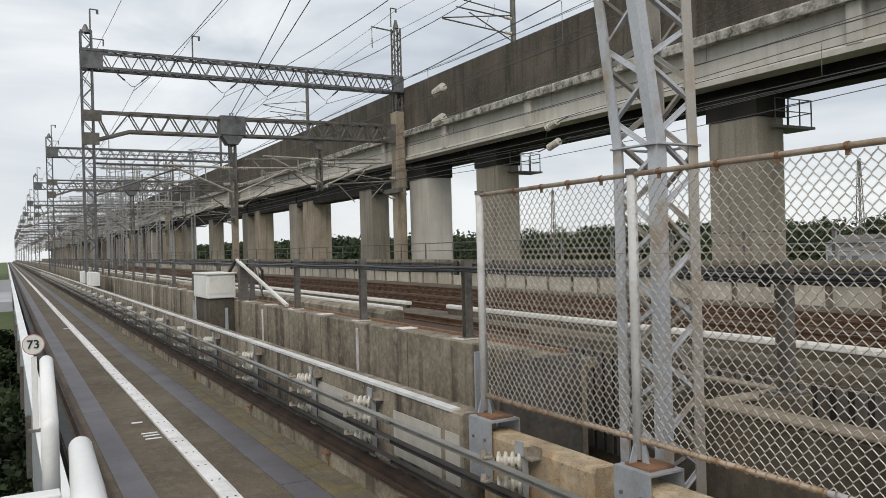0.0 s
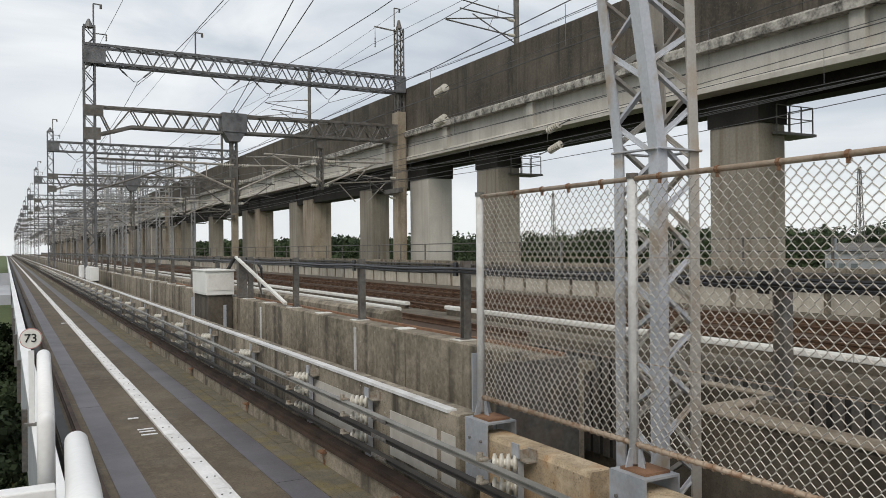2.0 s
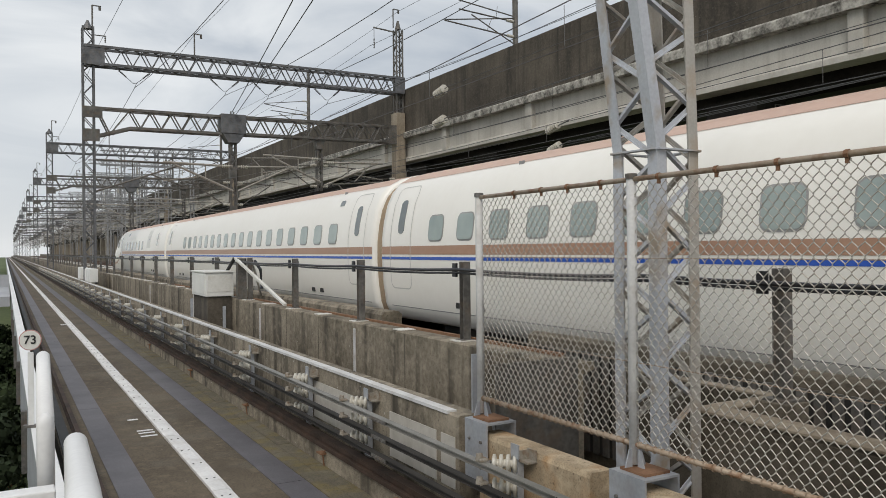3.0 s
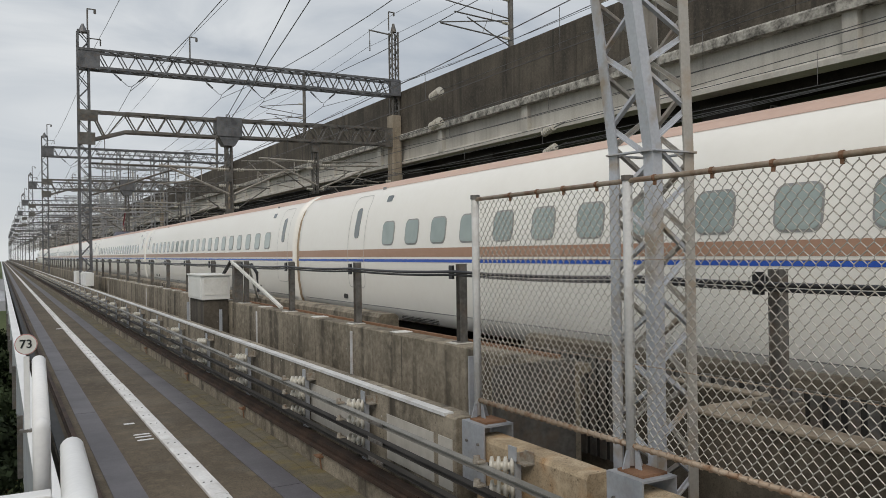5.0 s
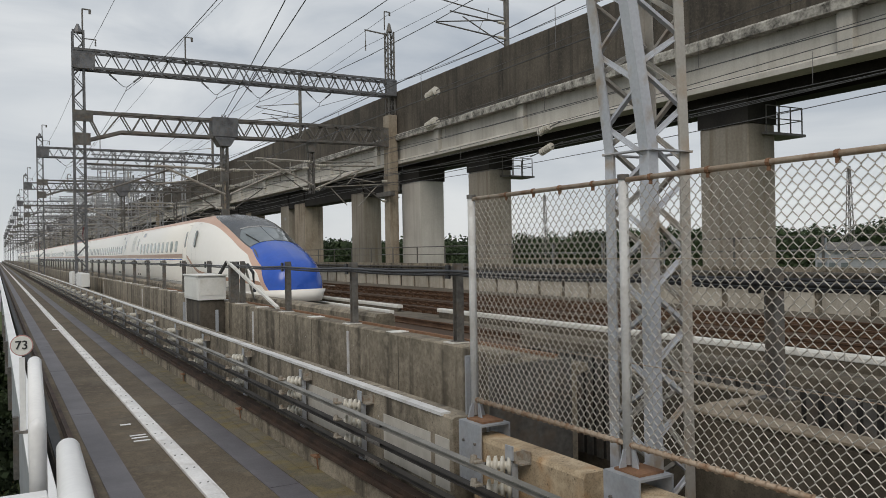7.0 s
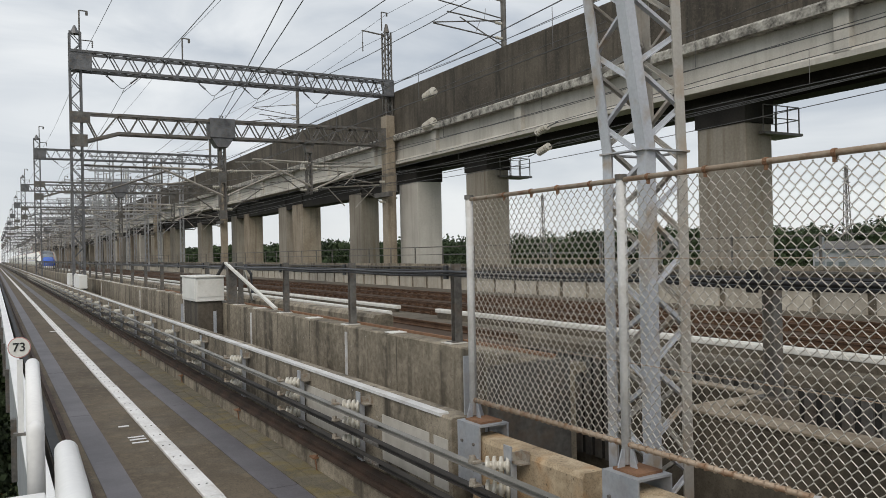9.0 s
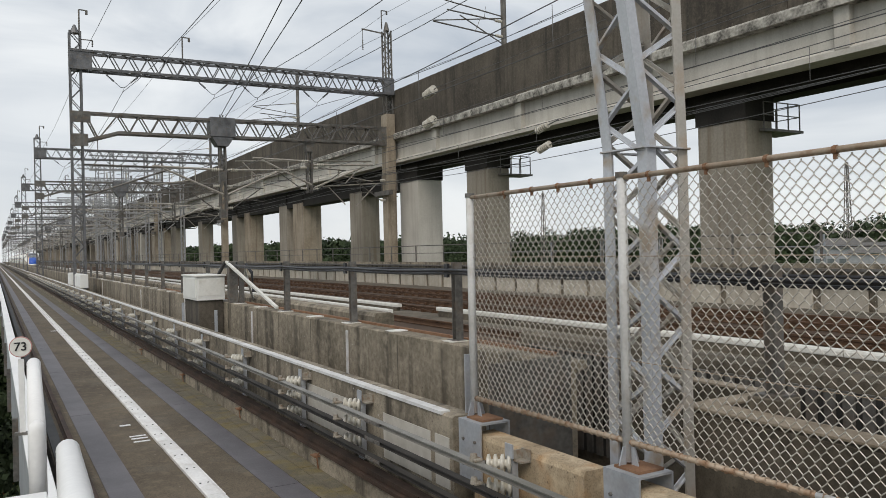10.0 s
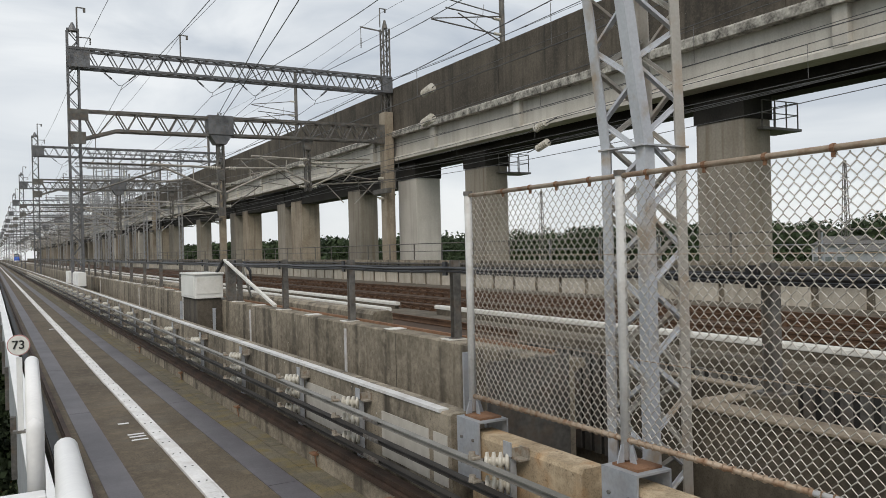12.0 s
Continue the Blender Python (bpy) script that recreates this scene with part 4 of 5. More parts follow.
def gantry():
    """Local: x, z as in the place, y from the gantry's own plane."""
    th = thing("catenary_gantry", 0, 49.4, 0, "grey galvanised lattice gantry carrying overhead wires across the tracks", "gantry", "catenary gantries")
    bm = lattice(B(), (GX, 0, -1.5), (GX, 0, 14.6), UX, UY, 0.56, 0.56, 0.62, 0.10, 0.07)
    tube(bm, ((GX, 0, 14.5), (GX, 0, 15.0)), [0.28, 0.06], 8)
    part("mast", bm, gantry_grey, th, "lattice mast")
    bm = lattice(B(), (23.95, 0, 11.1), (23.95, 0, 16.9), UX, UY, 0.46, 0.46, 0.5, 0.09, 0.06)
    tube(bm, ((23.95, 0, 16.9), (23.95, 0, 17.5)), [0.23, 0.08], 8)
    part("mast", bm, galv_old, th, "lattice mast")
    bm = lattice(B(), (GX - 0.3, 0, 12.98), (24.2, 0, 12.98), UY, UZ, 0.8, 1.0, 0.53, 0.14, 0.085)
    box(bm, GX - 0.34, GX + 0.85, -0.44, -0.38, 12.44, 13.52)
    box(bm, 23.5, 24.25, -0.44, -0.38, 12.44, 13.52)
    part("top_beam", bm, gantry_grey, th, "upper lattice beam")
    bm = lattice(B(), (GX + 2.2, 0, 9.45), (11.7, 0, 9.45), UY, UZ, 0.7, 1.05, 0.58, 0.15, 0.10)
    for y in (-0.35, 0.35):
        bar(bm, (GX - 0.3, y, 9.98), (GX + 2.2, y, 9.98), 0.11)
        bar(bm, (GX - 0.3, y, 8.15), (GX + 2.2, y, 8.92), 0.16)
        bar(bm, (GX + 0.4, y, 9.98), (GX + 1.1, y, 8.5), 0.08)
        bar(bm, (GX + 2.2, y, 9.98), (GX + 1.1, y, 8.5), 0.08)
    lattice(bm, (13.1, 0, 9.5), (23.6, 0, 9.6), UY, UZ, 0.7, 1.05, 0.58, 0.15, 0.10)
    box(bm, GX - 0.34, GX + 0.7, -0.41, -0.36, 9.4, 10.04)
    box(bm, GX - 0.34, GX + 0.55, -0.42, -0.37, 8.05, 8.75)
    box(bm, 23.0, 23.75, -0.42, -0.36, 8.9, 10.2)
    part("lower_beam", bm, galv_old, th, "lower lattice beam with haunch")
    bm = box(B(), 11.65, 13.2, -0.5, 0.5, 8.95, 10.15, 0.03)
    prism(bm, ((11.75, 8.95), (13.1, 8.95), (12.75, 8.4), (12.1, 8.4)), -0.45, 0.45)
    part("junction_box", bm, gantry_grey, th, "solid plate junction of the beams")
    bm = lattice(B(), (12.45, 0, 4.1), (12.45, 0, 8.6), UX, UY, 0.34, 0.34, 0.55, 0.09, 0.06)
    box(bm, 12.25, 12.65, -0.2, 0.2, 6.2, 6.9)
    box(bm, 12.25, 12.65, -0.2, 0.2, 4.0, 4.5)
    part("drop_post", bm, galv_old, th, "hanging drop post")
    bm = lattice(B(), (18.1, 0, 5.6), (18.1, 0, 8.95), UX, UY, 0.3, 0.3, 0.5, 0.08, 0.05)
    prism(bm, ((17.75, 8.9), (18.45, 8.9), (18.3, 8.3), (17.9, 8.3)), -0.25, 0.25)
    part("drop_post", bm, galv_old, th)
    for x, side, z in ((12.45, -1, 4.6), (12.45, 1, 4.6), (18.1, -1, 5.9), (18.1, 1, 5.9), (23.8, -1, 5.2)):
        cantilever(th, x, side, z)
    # long bracket from the left-hand mast over the near track, and pipe arms off the column
    bm = tube(B(), ((GX + 0.3, 0, 7.05), (9.8, 0, 7.0)), 0.06, 6)
    tube(bm, ((GX + 0.3, 0, 5.2), (9.4, 0, 6.95)), 0.06, 6)
    tube(bm, ((6.6, 0, 5.95), (6.6, 0, 7.05)), 0.035, 5)
    tube(bm, ((7.6, 0, 6.3), (9.6, 0, 5.6)), 0.04, 5)
    part("long_bracket", bm, galv_old, th, "long tubular bracket over the track")
    for z, x0, x1 in ((7.9, 13.4, 22.8), (6.4, 19.2, 23.6)):
        bm = tube(B(), ((x0, 0.5, z - 0.3), (x1, 0.5, z)), 0.05, 6)
        tube(bm, ((x0 + 0.4, 0.5, z - 0.3), (x0 + 1.6, 0.5, z - 1.5)), 0.04, 5)
        tube(bm, ((x1 - 0.4, 0.5, z), (x1 - 2.0, 0.5, z - 1.6)), 0.04, 5)
        part("pipe_arm", bm, pipe_beige, th)
    for x0, x1, z in ((12.3, 8.2, 6.9), (12.6, 16.4, 6.9), (18.0, 14.2, 7.6), (18.2, 22.4, 7.4)):
        bm = tube(B(), ((x0, -0.6, z), (x1, -0.6, z + 0.1)), 0.075, 6)
        tube(bm, ((x0, -0.6, z - 1.5), (x0 + (x1 - x0) * 0.85, -0.6, z)), 0.07, 6)
        tube(bm, ((x0 + (x1 - x0) * 0.4, -0.6, z - 0.8), (x0 + (x1 - x0) * 0.4, -0.6, z + 0.05)), 0.035, 5)
        tube(bm, ((x0 + (x1 - x0) * 0.5, -0.6, z - 0.7), (x1, -0.6, z - 1.0)), 0.035, 5)
        part("feeder_bracket", bm, pipe_beige, th, "grey tubular feeder bracket")
        part("insulator", insulator(B(), (x0 + (x1 - x0) * 0.05, -0.6, z), (x0 + (x1 - x0) * 0.17, -0.6, z), 0.11, 4), porcelain, th)
    for x in (6.75, 12.0, 14.7, 18.7):
        bm = B()
        for d in (-1, 1):
            tube(bm, ((x + d * 1.05, 0, 12.45), (x + d * 0.1, 0, 11.62)), 0.018, 5)
            insulator(bm, (x + d * 0.85, 0, 12.28), (x + d * 0.45, 0, 11.93), 0.06, 6)
        tube(bm, ((x - 0.1, 0, 11.62), (x + 0.1, 0, 11.62), (x, 0, 11.35)), 0.025, 5)
        part("vee_hanger", bm, wire_mat, th, "vee string of insulators")
    for x, z0, z1 in ((10.2, 13.4, 14.95), (GX + 0.25, 14.4, 15.9), (23.6, 17.0, 18.3)):
        bm = tube(B(), ((x, 0, z0), (x, 0, z1)), 0.045, 6)
        bar(bm, (x, 0, z1), (x + 0.45, 0, z1 - 0.02), 0.06)
        tube(bm, ((x + 0.4, 0, z1 - 0.25), (x + 0.4, 0, z1)), 0.07, 6)
        part("wire_support", bm, galv_old, th)
    bm = tube(B(), ((GX + 0.28, 0, 13.9), (GX + 0.28, 0, 14.2), (GX + 0.95, 0, 14.2)), 0.035, 5)
    insulator(bm, (GX + 0.93, 0, 14.2), (GX + 0.93, 0, 13.8), 0.05, 4)
    part("side_arm", bm, galv_old, th)
    bm = bar(B(), (23.9, 0, 16.7), (22.1, 0, 16.85), 0.08)
    bar(bm, (22.15, 0, 16.85), (22.15, 0, 16.0), 0.03)
    insulator(bm, (22.15, 0, 16.1), (22.15, 0, 15.4), 0.05, 6)
    part("side_arm", bm, galv_old, th, "side arm with hanging insulator")
    return th


g0 = gantry()
for k in range(1, 11):
    copy_thing(g0, pose(0, 49.4 + 45.1 * k, 0))



def feeder_frame():
    """A multi-level lattice frame of the junction farther along the line."""
    th = thing("feeder_frame", 0, 112.0, 0, "tall grey steel frame of lattice beams carrying many feeder wires", "gantry", "feeder frames")
    for x in (13.75, 18.0, 22.6):
        part("mast", lattice(B(), (x, 0, -0.4), (x, 0, 15.6), UX, UY, 0.42, 0.42, 0.7, 0.10, 0.06), feeder_grey, th, "lattice mast")
    for z in (8.6, 11.2, 13.4, 15.3):
        part("beam", lattice(B(), (11.0, 0, z), (23.0, 0, z), UY, UZ, 0.5, 0.55, 0.55, 0.11, 0.07), feeder_grey, th, "lattice cross beam")
    for x in (12.8, 15.2, 19.0, 21.0):
        for z in (8.9, 11.5):
            bm = tube(B(), ((x, 0, z), (x, 0, z + 2.1)), 0.06, 6)
            tube(bm, ((x - 0.9, -0.2, z + 1.1), (x + 0.9, -0.2, z + 1.4)), 0.05, 6)
            part("hanger", bm, feeder_grey, th, "hanging post with arm")
            part("insulator", insulator(B(), (x + 0.3, -0.25, z + 1.3), (x + 0.3, -0.25, z + 0.6), 0.11, 5), porcelain, th)
    for z in (6.0, 7.4):
        bm = tube(B(), ((12.0, 0, z), (22.0, 0, z + 0.4)), 0.06, 6)
        for x in (13.0, 16.5, 20.0):
            tube(bm, ((x, 0, z - 1.2), (x + 1.6, 0, z + 0.2)), 0.05, 5)
        part("pipe_arm", bm, feeder_grey, th, "long pipe arm with struts")
    return th


f0 = feeder_frame()
for y in (129.0, 153.0, 172.0, 205.0, 250.0, 300.0):
    copy_thing(f0, pose(0, y, 0))
# pipe braces that run along the line between the frames
for x, z in ((12.2, 14.9), (20.6, 14.9), (16.8, 12.0)):
    ob = part("pipe_brace", tube(B(), ((x, 112.0, z), (x + 0.8, 129.0, z + 0.1)), 0.09, 6), feeder_grey)
    tagged(ob, "long grey pipe brace between the feeder frames", "brace", "pipe braces")

# concrete columns that carry the right-hand masts, standing clear of the parapet
col0 = thing("mast_column", 23.9, 49.4, -0.4, "rust-stained concrete column carrying a lattice mast", "column", "mast columns")
part("shaft", box(B(), -0.32, 0.34, -0.45, 0.45, 0, 11.5, 0.04), concrete_tan, col0)
bm = B()
for dy in (-1.2, 1.2):
    bar(bm, (0, dy, 6.2), (0, dy, 7.4), 0.05)
for z in (6.2, 6.8, 7.4):
    bar(bm, (-0.5, -1.2, z), (-0.5, 1.2, z), 0.05)
    bar(bm, (-0.5, -1.2, z), (0.1, -1.2, z), 0.05)
box(bm, -0.6, -0.3, -1.2, 1.2, 5.9, 6.2)
part("work_platform", bm, galv_old, col0, "small steel work platform")
for k in range(1, 11):
    copy_thing(col0, pose(23.9, 49.4 + 45.1 * k, -0.4))

# masts with cantilevers on the upper viaduct
m0 = thing("upper_mast", 25.5, 37.3, 9.3, "grey tubular mast with cantilever arms on the upper viaduct", "catenary mast", "upper masts")
for p, q, rad in (((-4.3, 6.1), (-0.1, 6.65), 0.035), ((-4.3, 6.06), (-0.1, 5.56), 0.035), ((-3.7, 5.5), (0.0, 5.25), 0.04), ((-4.6, 4.8), (-0.1, 5.45), 0.035),
                  ((-4.6, 4.76), (-0.1, 4.38), 0.04), ((-2.9, 5.3), (0.0, 3.95), 0.035), ((-1.2, 5.98), (-1.3, 5.3), 0.015), ((-1.6, 5.2), (-1.9, 4.55), 0.015)):
    part("cantilever_arm", tube(B(), ((p[0], 0, p[1]), (q[0], 0, q[1])), rad, 6), galv_old, m0, "slender tubular cantilever arm")
part("pole", tube(B(), ((0, 0, 0), (0, 0, 9.5)), 0.16, 8), galv_old, m0)
for z in (4.4, 5.25, 6.6):
    part("insulator", insulator(B(), (-0.12, 0, z), (-0.6, 0, z + 0.03), 0.09, 5), porcelain, m0)
for k in range(1, 9):
    copy_thing(m0, pose(25.5, 37.3 + 35.0 * k, 9.3))


def wire(points, r=0.012, label="thin dark overhead wire", name="overhead_wire"):
    ob = part(name, tube(B(), points, r, 5, False), wire_mat)
    return tagged(ob, label, "overhead wire", "overhead wires")


def span(x, z, sag, r=0.012, x_near=None, z_near=None):
    """A wire from gantry to gantry, with its sag."""
    pts = []
    for k in range(-1, 9):
        for i in range(8):
            f = i / 8
            y = 4.3 + 45.1 * (k + f)
            pts.append((x, y, z - sag * 4 * f * (1 - f)))
    wire(pts, r)


for x in (6.75, 12.0, 14.7, 18.7):
    span(x, 11.35, 0.9, 0.016)
for x in (8.5, 12.0, 15.5):
    span(x + 0.0, 6.2, 0.55, 0.011)
    span(x + 0.1, 5.2, 0.02, 0.011)
for x, z in ((21.9, 15.6), (23.4, 13.1), (22.6, 7.0), (20.6, 6.5), (19.6, 5.8), (21.4, 8.3), (4.9, 13.8), (10.2, 14.9), (24.0, 18.2)):
    span(x, z, 0.5, 0.013)
for p, q in (((12.3, 49.4, 10.1), (6.6, 4.3, 13.4)), ((12.6, 49.4, 10.1), (8.0, 4.3, 13.6))):
    wire([Vector(p) + (Vector(q) - Vector(p)) * (i / 8) - Vector((0, 0, 0.25 * 4 * i / 8 * (1 - i / 8))) for i in range(9)], 0.022, "heavy feeder wire dropping to the beam junction")
# droppers between messenger and contact wire
for x in (8.55, 12.05, 15.55):
    bm = B()
    for k in range(40):
        y = 6.0 + 5.0 * k
        f = ((y - 4.3) / 45.1) % 1.0
        tube(bm, ((x, y, 5.2), (x, y, 6.2 - 0.55 * 4 * f * (1 - f))), 0.007, 4, False)
    ob = part("overhead_dropper", bm, wire_mat)
    tagged(ob, "thin dropper wires between messenger and contact wire", "dropper wires", "", "stuff")
for p, r, h in (((22.4, 40.6, 10.9), 0.27, 0.55), ((22.4, 40.7, 9.16), 0.27, 0.55), ((20.0, 26.6, 6.67), 0.16, 0.38), ((20.0, 26.5, 5.84), 0.16, 0.38)):
    th = thing("strain_insulator", p[0], p[1], p[2], "large cream ribbed strain insulator on an overhead wire", "insulator", "strain insulators")
    part("ribs", insulator(B(), (0, -h, 0.1), (0, h, -0.1), r, 6), porcelain, th)
    part("link", tube(B(), ((0, -1.1, 0.18), (0, 1.1, -0.18)), 0.025, 5), wire_mat, th)
    wire([(p[0], p[1] + 0.9, p[2] - 0.14), (p[0], 94.5, p[2] - 0.3)], 0.015)
    wire([(p[0], p[1] - 0.9, p[2] + 0.14), (p[0], -30, p[2] + 0.6)], 0.015)

# ---- the near tower behind the fence ----
tower = thing("lattice_tower", 4.58, 4.71, -1.5, "weathered pale steel lattice tower bolted beside the parapet", "lattice tower")
Z_BEND = 3.95


def leg_at(sx, sy, z):
    """Where a leg stands at height z above the base: upright below the bend, spreading towards the guideway above it."""
    x = 0.22 * sx
    if sx < 0:
        x -= 0.05 if sy > 0 else 0.0
        x -= (0.11 if sy > 0 else 0.135) * max(0.0, z - Z_BEND)
    return Vector((x, 0.22 * sy + (0.03 * (z - Z_BEND) if z > Z_BEND else 0.0), z))


for sx in (-1, 1):
    for sy in (-1, 1):
        # an angle section with its corner outwards, bent once
        bm = B()
        el = ((0, 0), (-0.10, 0), (-0.10, -0.014), (-0.014, -0.014), (-0.014, -0.10), (0, -0.10))
        rows = [[bm.verts.new(leg_at(sx, sy, z) + Vector((x * sx, y * sy, 0))) for x, y in el] for z in (0, Z_BEND, 7.5)]
        for a, b in zip(rows, rows[1:]):
            for i in range(6):
                j = (i + 1) % 6
                bm.faces.new((a[i], a[j], b[j], b[i]))
        bm.faces.new(rows[0][::-1])
        bm.faces.new(rows[-1])
        # legs on the viaduct side get the copy with shade in its colour
        part("leg", bm, tower_shaded if sx > 0 else tower_paint, tower)
step = 0.29


def inner_at(sx, sy, z):
    return leg_at(sx, sy, z) + Vector((-0.028 * sx, -0.028 * sy, 0))


for face in range(4):
    (ax, ay), (bx, by) = (((-1, -1), (-1, 1)), ((-1, -1), (1, -1)), ((1, -1), (1, 1)), ((-1, 1), (1, 1)))[face]
    z = 0.1 + 0.135 * (face % 2)
    k = 0
    while z < 6.9:
        p, q = (inner_at(ax, ay, z), inner_at(bx, by, z + step)) if k % 2 else (inner_at(bx, by, z), inner_at(ax, ay, z + step))
        bm = bar(B(), p, q, 0.045, 0.010)
        bar(bm, p + Vector((0.0, 0.0, 0.022)), q + Vector((0.0, 0.0, 0.018)), 0.010, 0.036)
        part("brace", bm, tower_shaded if face > 1 else tower_paint, tower)
        z += step
        k += 1
    for z in (Z_BEND, 5.28):
        part("tie", bar(B(), leg_at(ax, ay, z), leg_at(bx, by, z), 0.07, 0.012), tower_paint if z < 5 else rusty_pipe, tower)

# ---- wire fence on the low parapet ----
FX, FY0, FY1, FZ0, FZ1 = 3.9, -3.0, 6.34, 0.30, 2.17
fence = thing("wire_fence", FX, 0, 0, "rust-spotted chain-link fence in a pipe frame on the parapet", "fence")
bm = B()
pitch_y, pitch_z = 0.0742, 0.086
for k in range(int((FY1 - FY0) / (pitch_y / 2)) - 1):
    pts = []
    for i in range(int((FZ1 - FZ0) / (pitch_z / 2)) + 1):
        x, y = 0.004 * (1 if (i + k) % 2 else -1), FY0 + (k + (i + k) % 2) * pitch_y / 2 + 0.003 * noise.noise((k * 0.7, i * 0.3, 0))
        z = FZ0 + i * pitch_z / 2 + 0.002 * noise.noise((k * 0.3, i * 0.2, 4.0))
        # each bend hooks round its neighbour over a short upright stretch
        pts += [(x, y, z - 0.006), (-x, y, z + 0.006)]
    tube(bm, pts, 0.0036, 4, False)
part("mesh", bm, galv_wire, fence, "galvanised diamond wire mesh")["kind"] = "stuff"
part("top_rail", tube(B(), ((0, FY0, FZ1 + 0.01), (0, FY1, FZ1 + 0.01)), 0.019, 10), rusty_pipe, fence, "rusty top rail", True)
part("bottom_rail", tube(B(), ((0, 2.78, FZ0), (0, FY1, FZ0)), 0.019, 10), rusty_pipe, fence, "rust-streaked bottom rail", True)
part("bottom_rail", tube(B(), ((0, FY0, FZ0), (0, 2.78, FZ0)), 0.019, 10), white_strip, fence, "", True)
for y in (FY1, 4.27):
    th_post = part("post", tube(B(), ((0.0, y, 0.16), (0.0, y, FZ1 + 0.03), (0.0, y, FZ1 + 0.05)), [0.036, 0.036, 0.02], 12), grey_cap, fence, "galvanised tube post", True)
    part("collar", tube(B(), ((0, y, FZ1 + 0.012), (0, y, FZ1 + 0.05)), 0.044, 12), galv_old, fence)
for y in (3.5, 3.05, 2.62, 2.25, 1.8, 4.0, 4.6, 5.0, 5.35, 5.75):
    part("tie_clip", tube(B(), ((0, y - 0.012, FZ1 + 0.01), (0, y + 0.012, FZ1 + 0.01)), 0.025, 8), rusty, fence)
    part("tie_clip", box(B(), -0.008, 0.008, y - 0.01, y + 0.01, FZ1 - 0.04, FZ1), rusty, fence)
bm = B()
y = 0.5
while y < FY1:
    for i in range(8):
        a0, a1 = 2 * math.pi * i / 8, 2 * math.pi * (i + 1) / 8
        bar(bm, (0.024 * math.cos(a0), y, FZ0 + 0.024 * math.sin(a0)), (0.024 * math.cos(a1), y + 0.004, FZ0 + 0.024 * math.sin(a1)), 0.006)
    y += 0.0742
part("lacing", bm, rusty_pipe, fence, "wire lacing round the bottom rail")["kind"] = "stuff"
for z in (1.62, 0.88):
    part("tension_wire", tube(B(), ((0.006, FY0, z), (0.006, FY1, z)), 0.0035, 5), rusty_pipe, fence)

# saddle plates over the parapet's gaps that carry the fence posts
for y0, y1 in ((6.00, 6.38), (4.00, 4.36)):
    th = thing("post_saddle", 3.9, (y0 + y1) / 2, 0, "pale galvanised steel saddle plate carrying a fence post", "bracket", "post saddles")
    h = (y1 - y0) / 2
    bm = box(B(), -0.155, -0.140, -h, h, -0.42, 0.11)
    box(bm, 0.150, 0.165, -h, h, -0.42, 0.11)
    box(bm, -0.155, 0.165, -h, h, 0.11, 0.126)
    part("saddle", bm, galv, th)
    bm = box(B(), -0.10, 0.13, -h * 0.7, h * 0.7, 0.127, 0.145)
    part("base_plate", bm, rusty, th, "rusty base plate")
    bm = B()
    for a in range(4):
        c, s = math.cos(math.pi / 2 * a), math.sin(math.pi / 2 * a)
        vs = [(0.03, 0.0, 0.145), (0.095, 0.0, 0.145), (0.055, 0.0, 0.27), (0.03, 0.0, 0.27)]
        rows = [[bm.verts.new((x * c - e * s, x * s + e * c + (0.12 if y0 > 5 else 0.08), z)) for x, _, z in vs] for e in (-0.005, 0.005)]
        for i in range(4):
            j = (i + 1) % 4
            bm.faces.new((rows[0][i], rows[0][j], rows[1][j], rows[1][i]))
        bm.faces.new(rows[0][::-1])
        bm.faces.new(rows[1])
    part("gusset", bm, galv, th, "welded gussets")
    for dy in (-0.1, 0.1):
        for z in (-0.28, -0.05):
            part("bolt", tube(B(), ((-0.156, dy, z), (-0.172, dy, z)), 0.014, 6), galv_old, th)

# slender stake beside the first saddle
stake = thing("steel_stake", 4.0, 6.62, 0.05, "plain galvanised flat steel stake standing by the parapet", "stake")
part("stake", box(B(), -0.03, 0.03, -0.01, 0.01, -0.1, 0.62), galv, stake)
for y in (16.7, 20.0):
    st = thing("steel_stake", 4.0, y, 0.05, "plain galvanised flat steel stake standing by the parapet", "stake")
    part("stake", box(B(), -0.03, 0.03, -0.01, 0.01, -0.1, 0.5), galv, st)

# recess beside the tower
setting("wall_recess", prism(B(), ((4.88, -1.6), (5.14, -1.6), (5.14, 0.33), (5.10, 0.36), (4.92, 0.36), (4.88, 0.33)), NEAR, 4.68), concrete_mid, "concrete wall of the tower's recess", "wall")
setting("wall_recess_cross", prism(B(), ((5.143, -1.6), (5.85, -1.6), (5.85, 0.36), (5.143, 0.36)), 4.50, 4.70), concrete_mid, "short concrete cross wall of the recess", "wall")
for name, bm in (("coping", box(B(), 4.87, 5.15, NEAR, 4.69, 0.361, 0.385, 0.006)), ("coping", box(B(), 5.154, 5.84, 4.49, 4.71, 0.361, 0.385, 0.006)), ("coping", box(B(), 5.845, 5.995, 4.49, 6.6, 0.361, 0.385, 0.006))):
    setting(name, bm, concrete_tan, "tan rust-washed coping on the recess wall", "coping")
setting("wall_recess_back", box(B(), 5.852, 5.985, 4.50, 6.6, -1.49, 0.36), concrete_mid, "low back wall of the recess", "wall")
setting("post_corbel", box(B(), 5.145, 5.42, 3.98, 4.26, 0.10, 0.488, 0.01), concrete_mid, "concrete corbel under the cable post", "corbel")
sheet = thing("steel_sheet", 4.55, 6.33, -1.5, "plain blue-grey steel sheet closing the end of the gap", "sheet")
part("sheet", box(B(), -0.5, 0.48, -0.02, 0.0, 0, 2.1), galv_old, sheet)
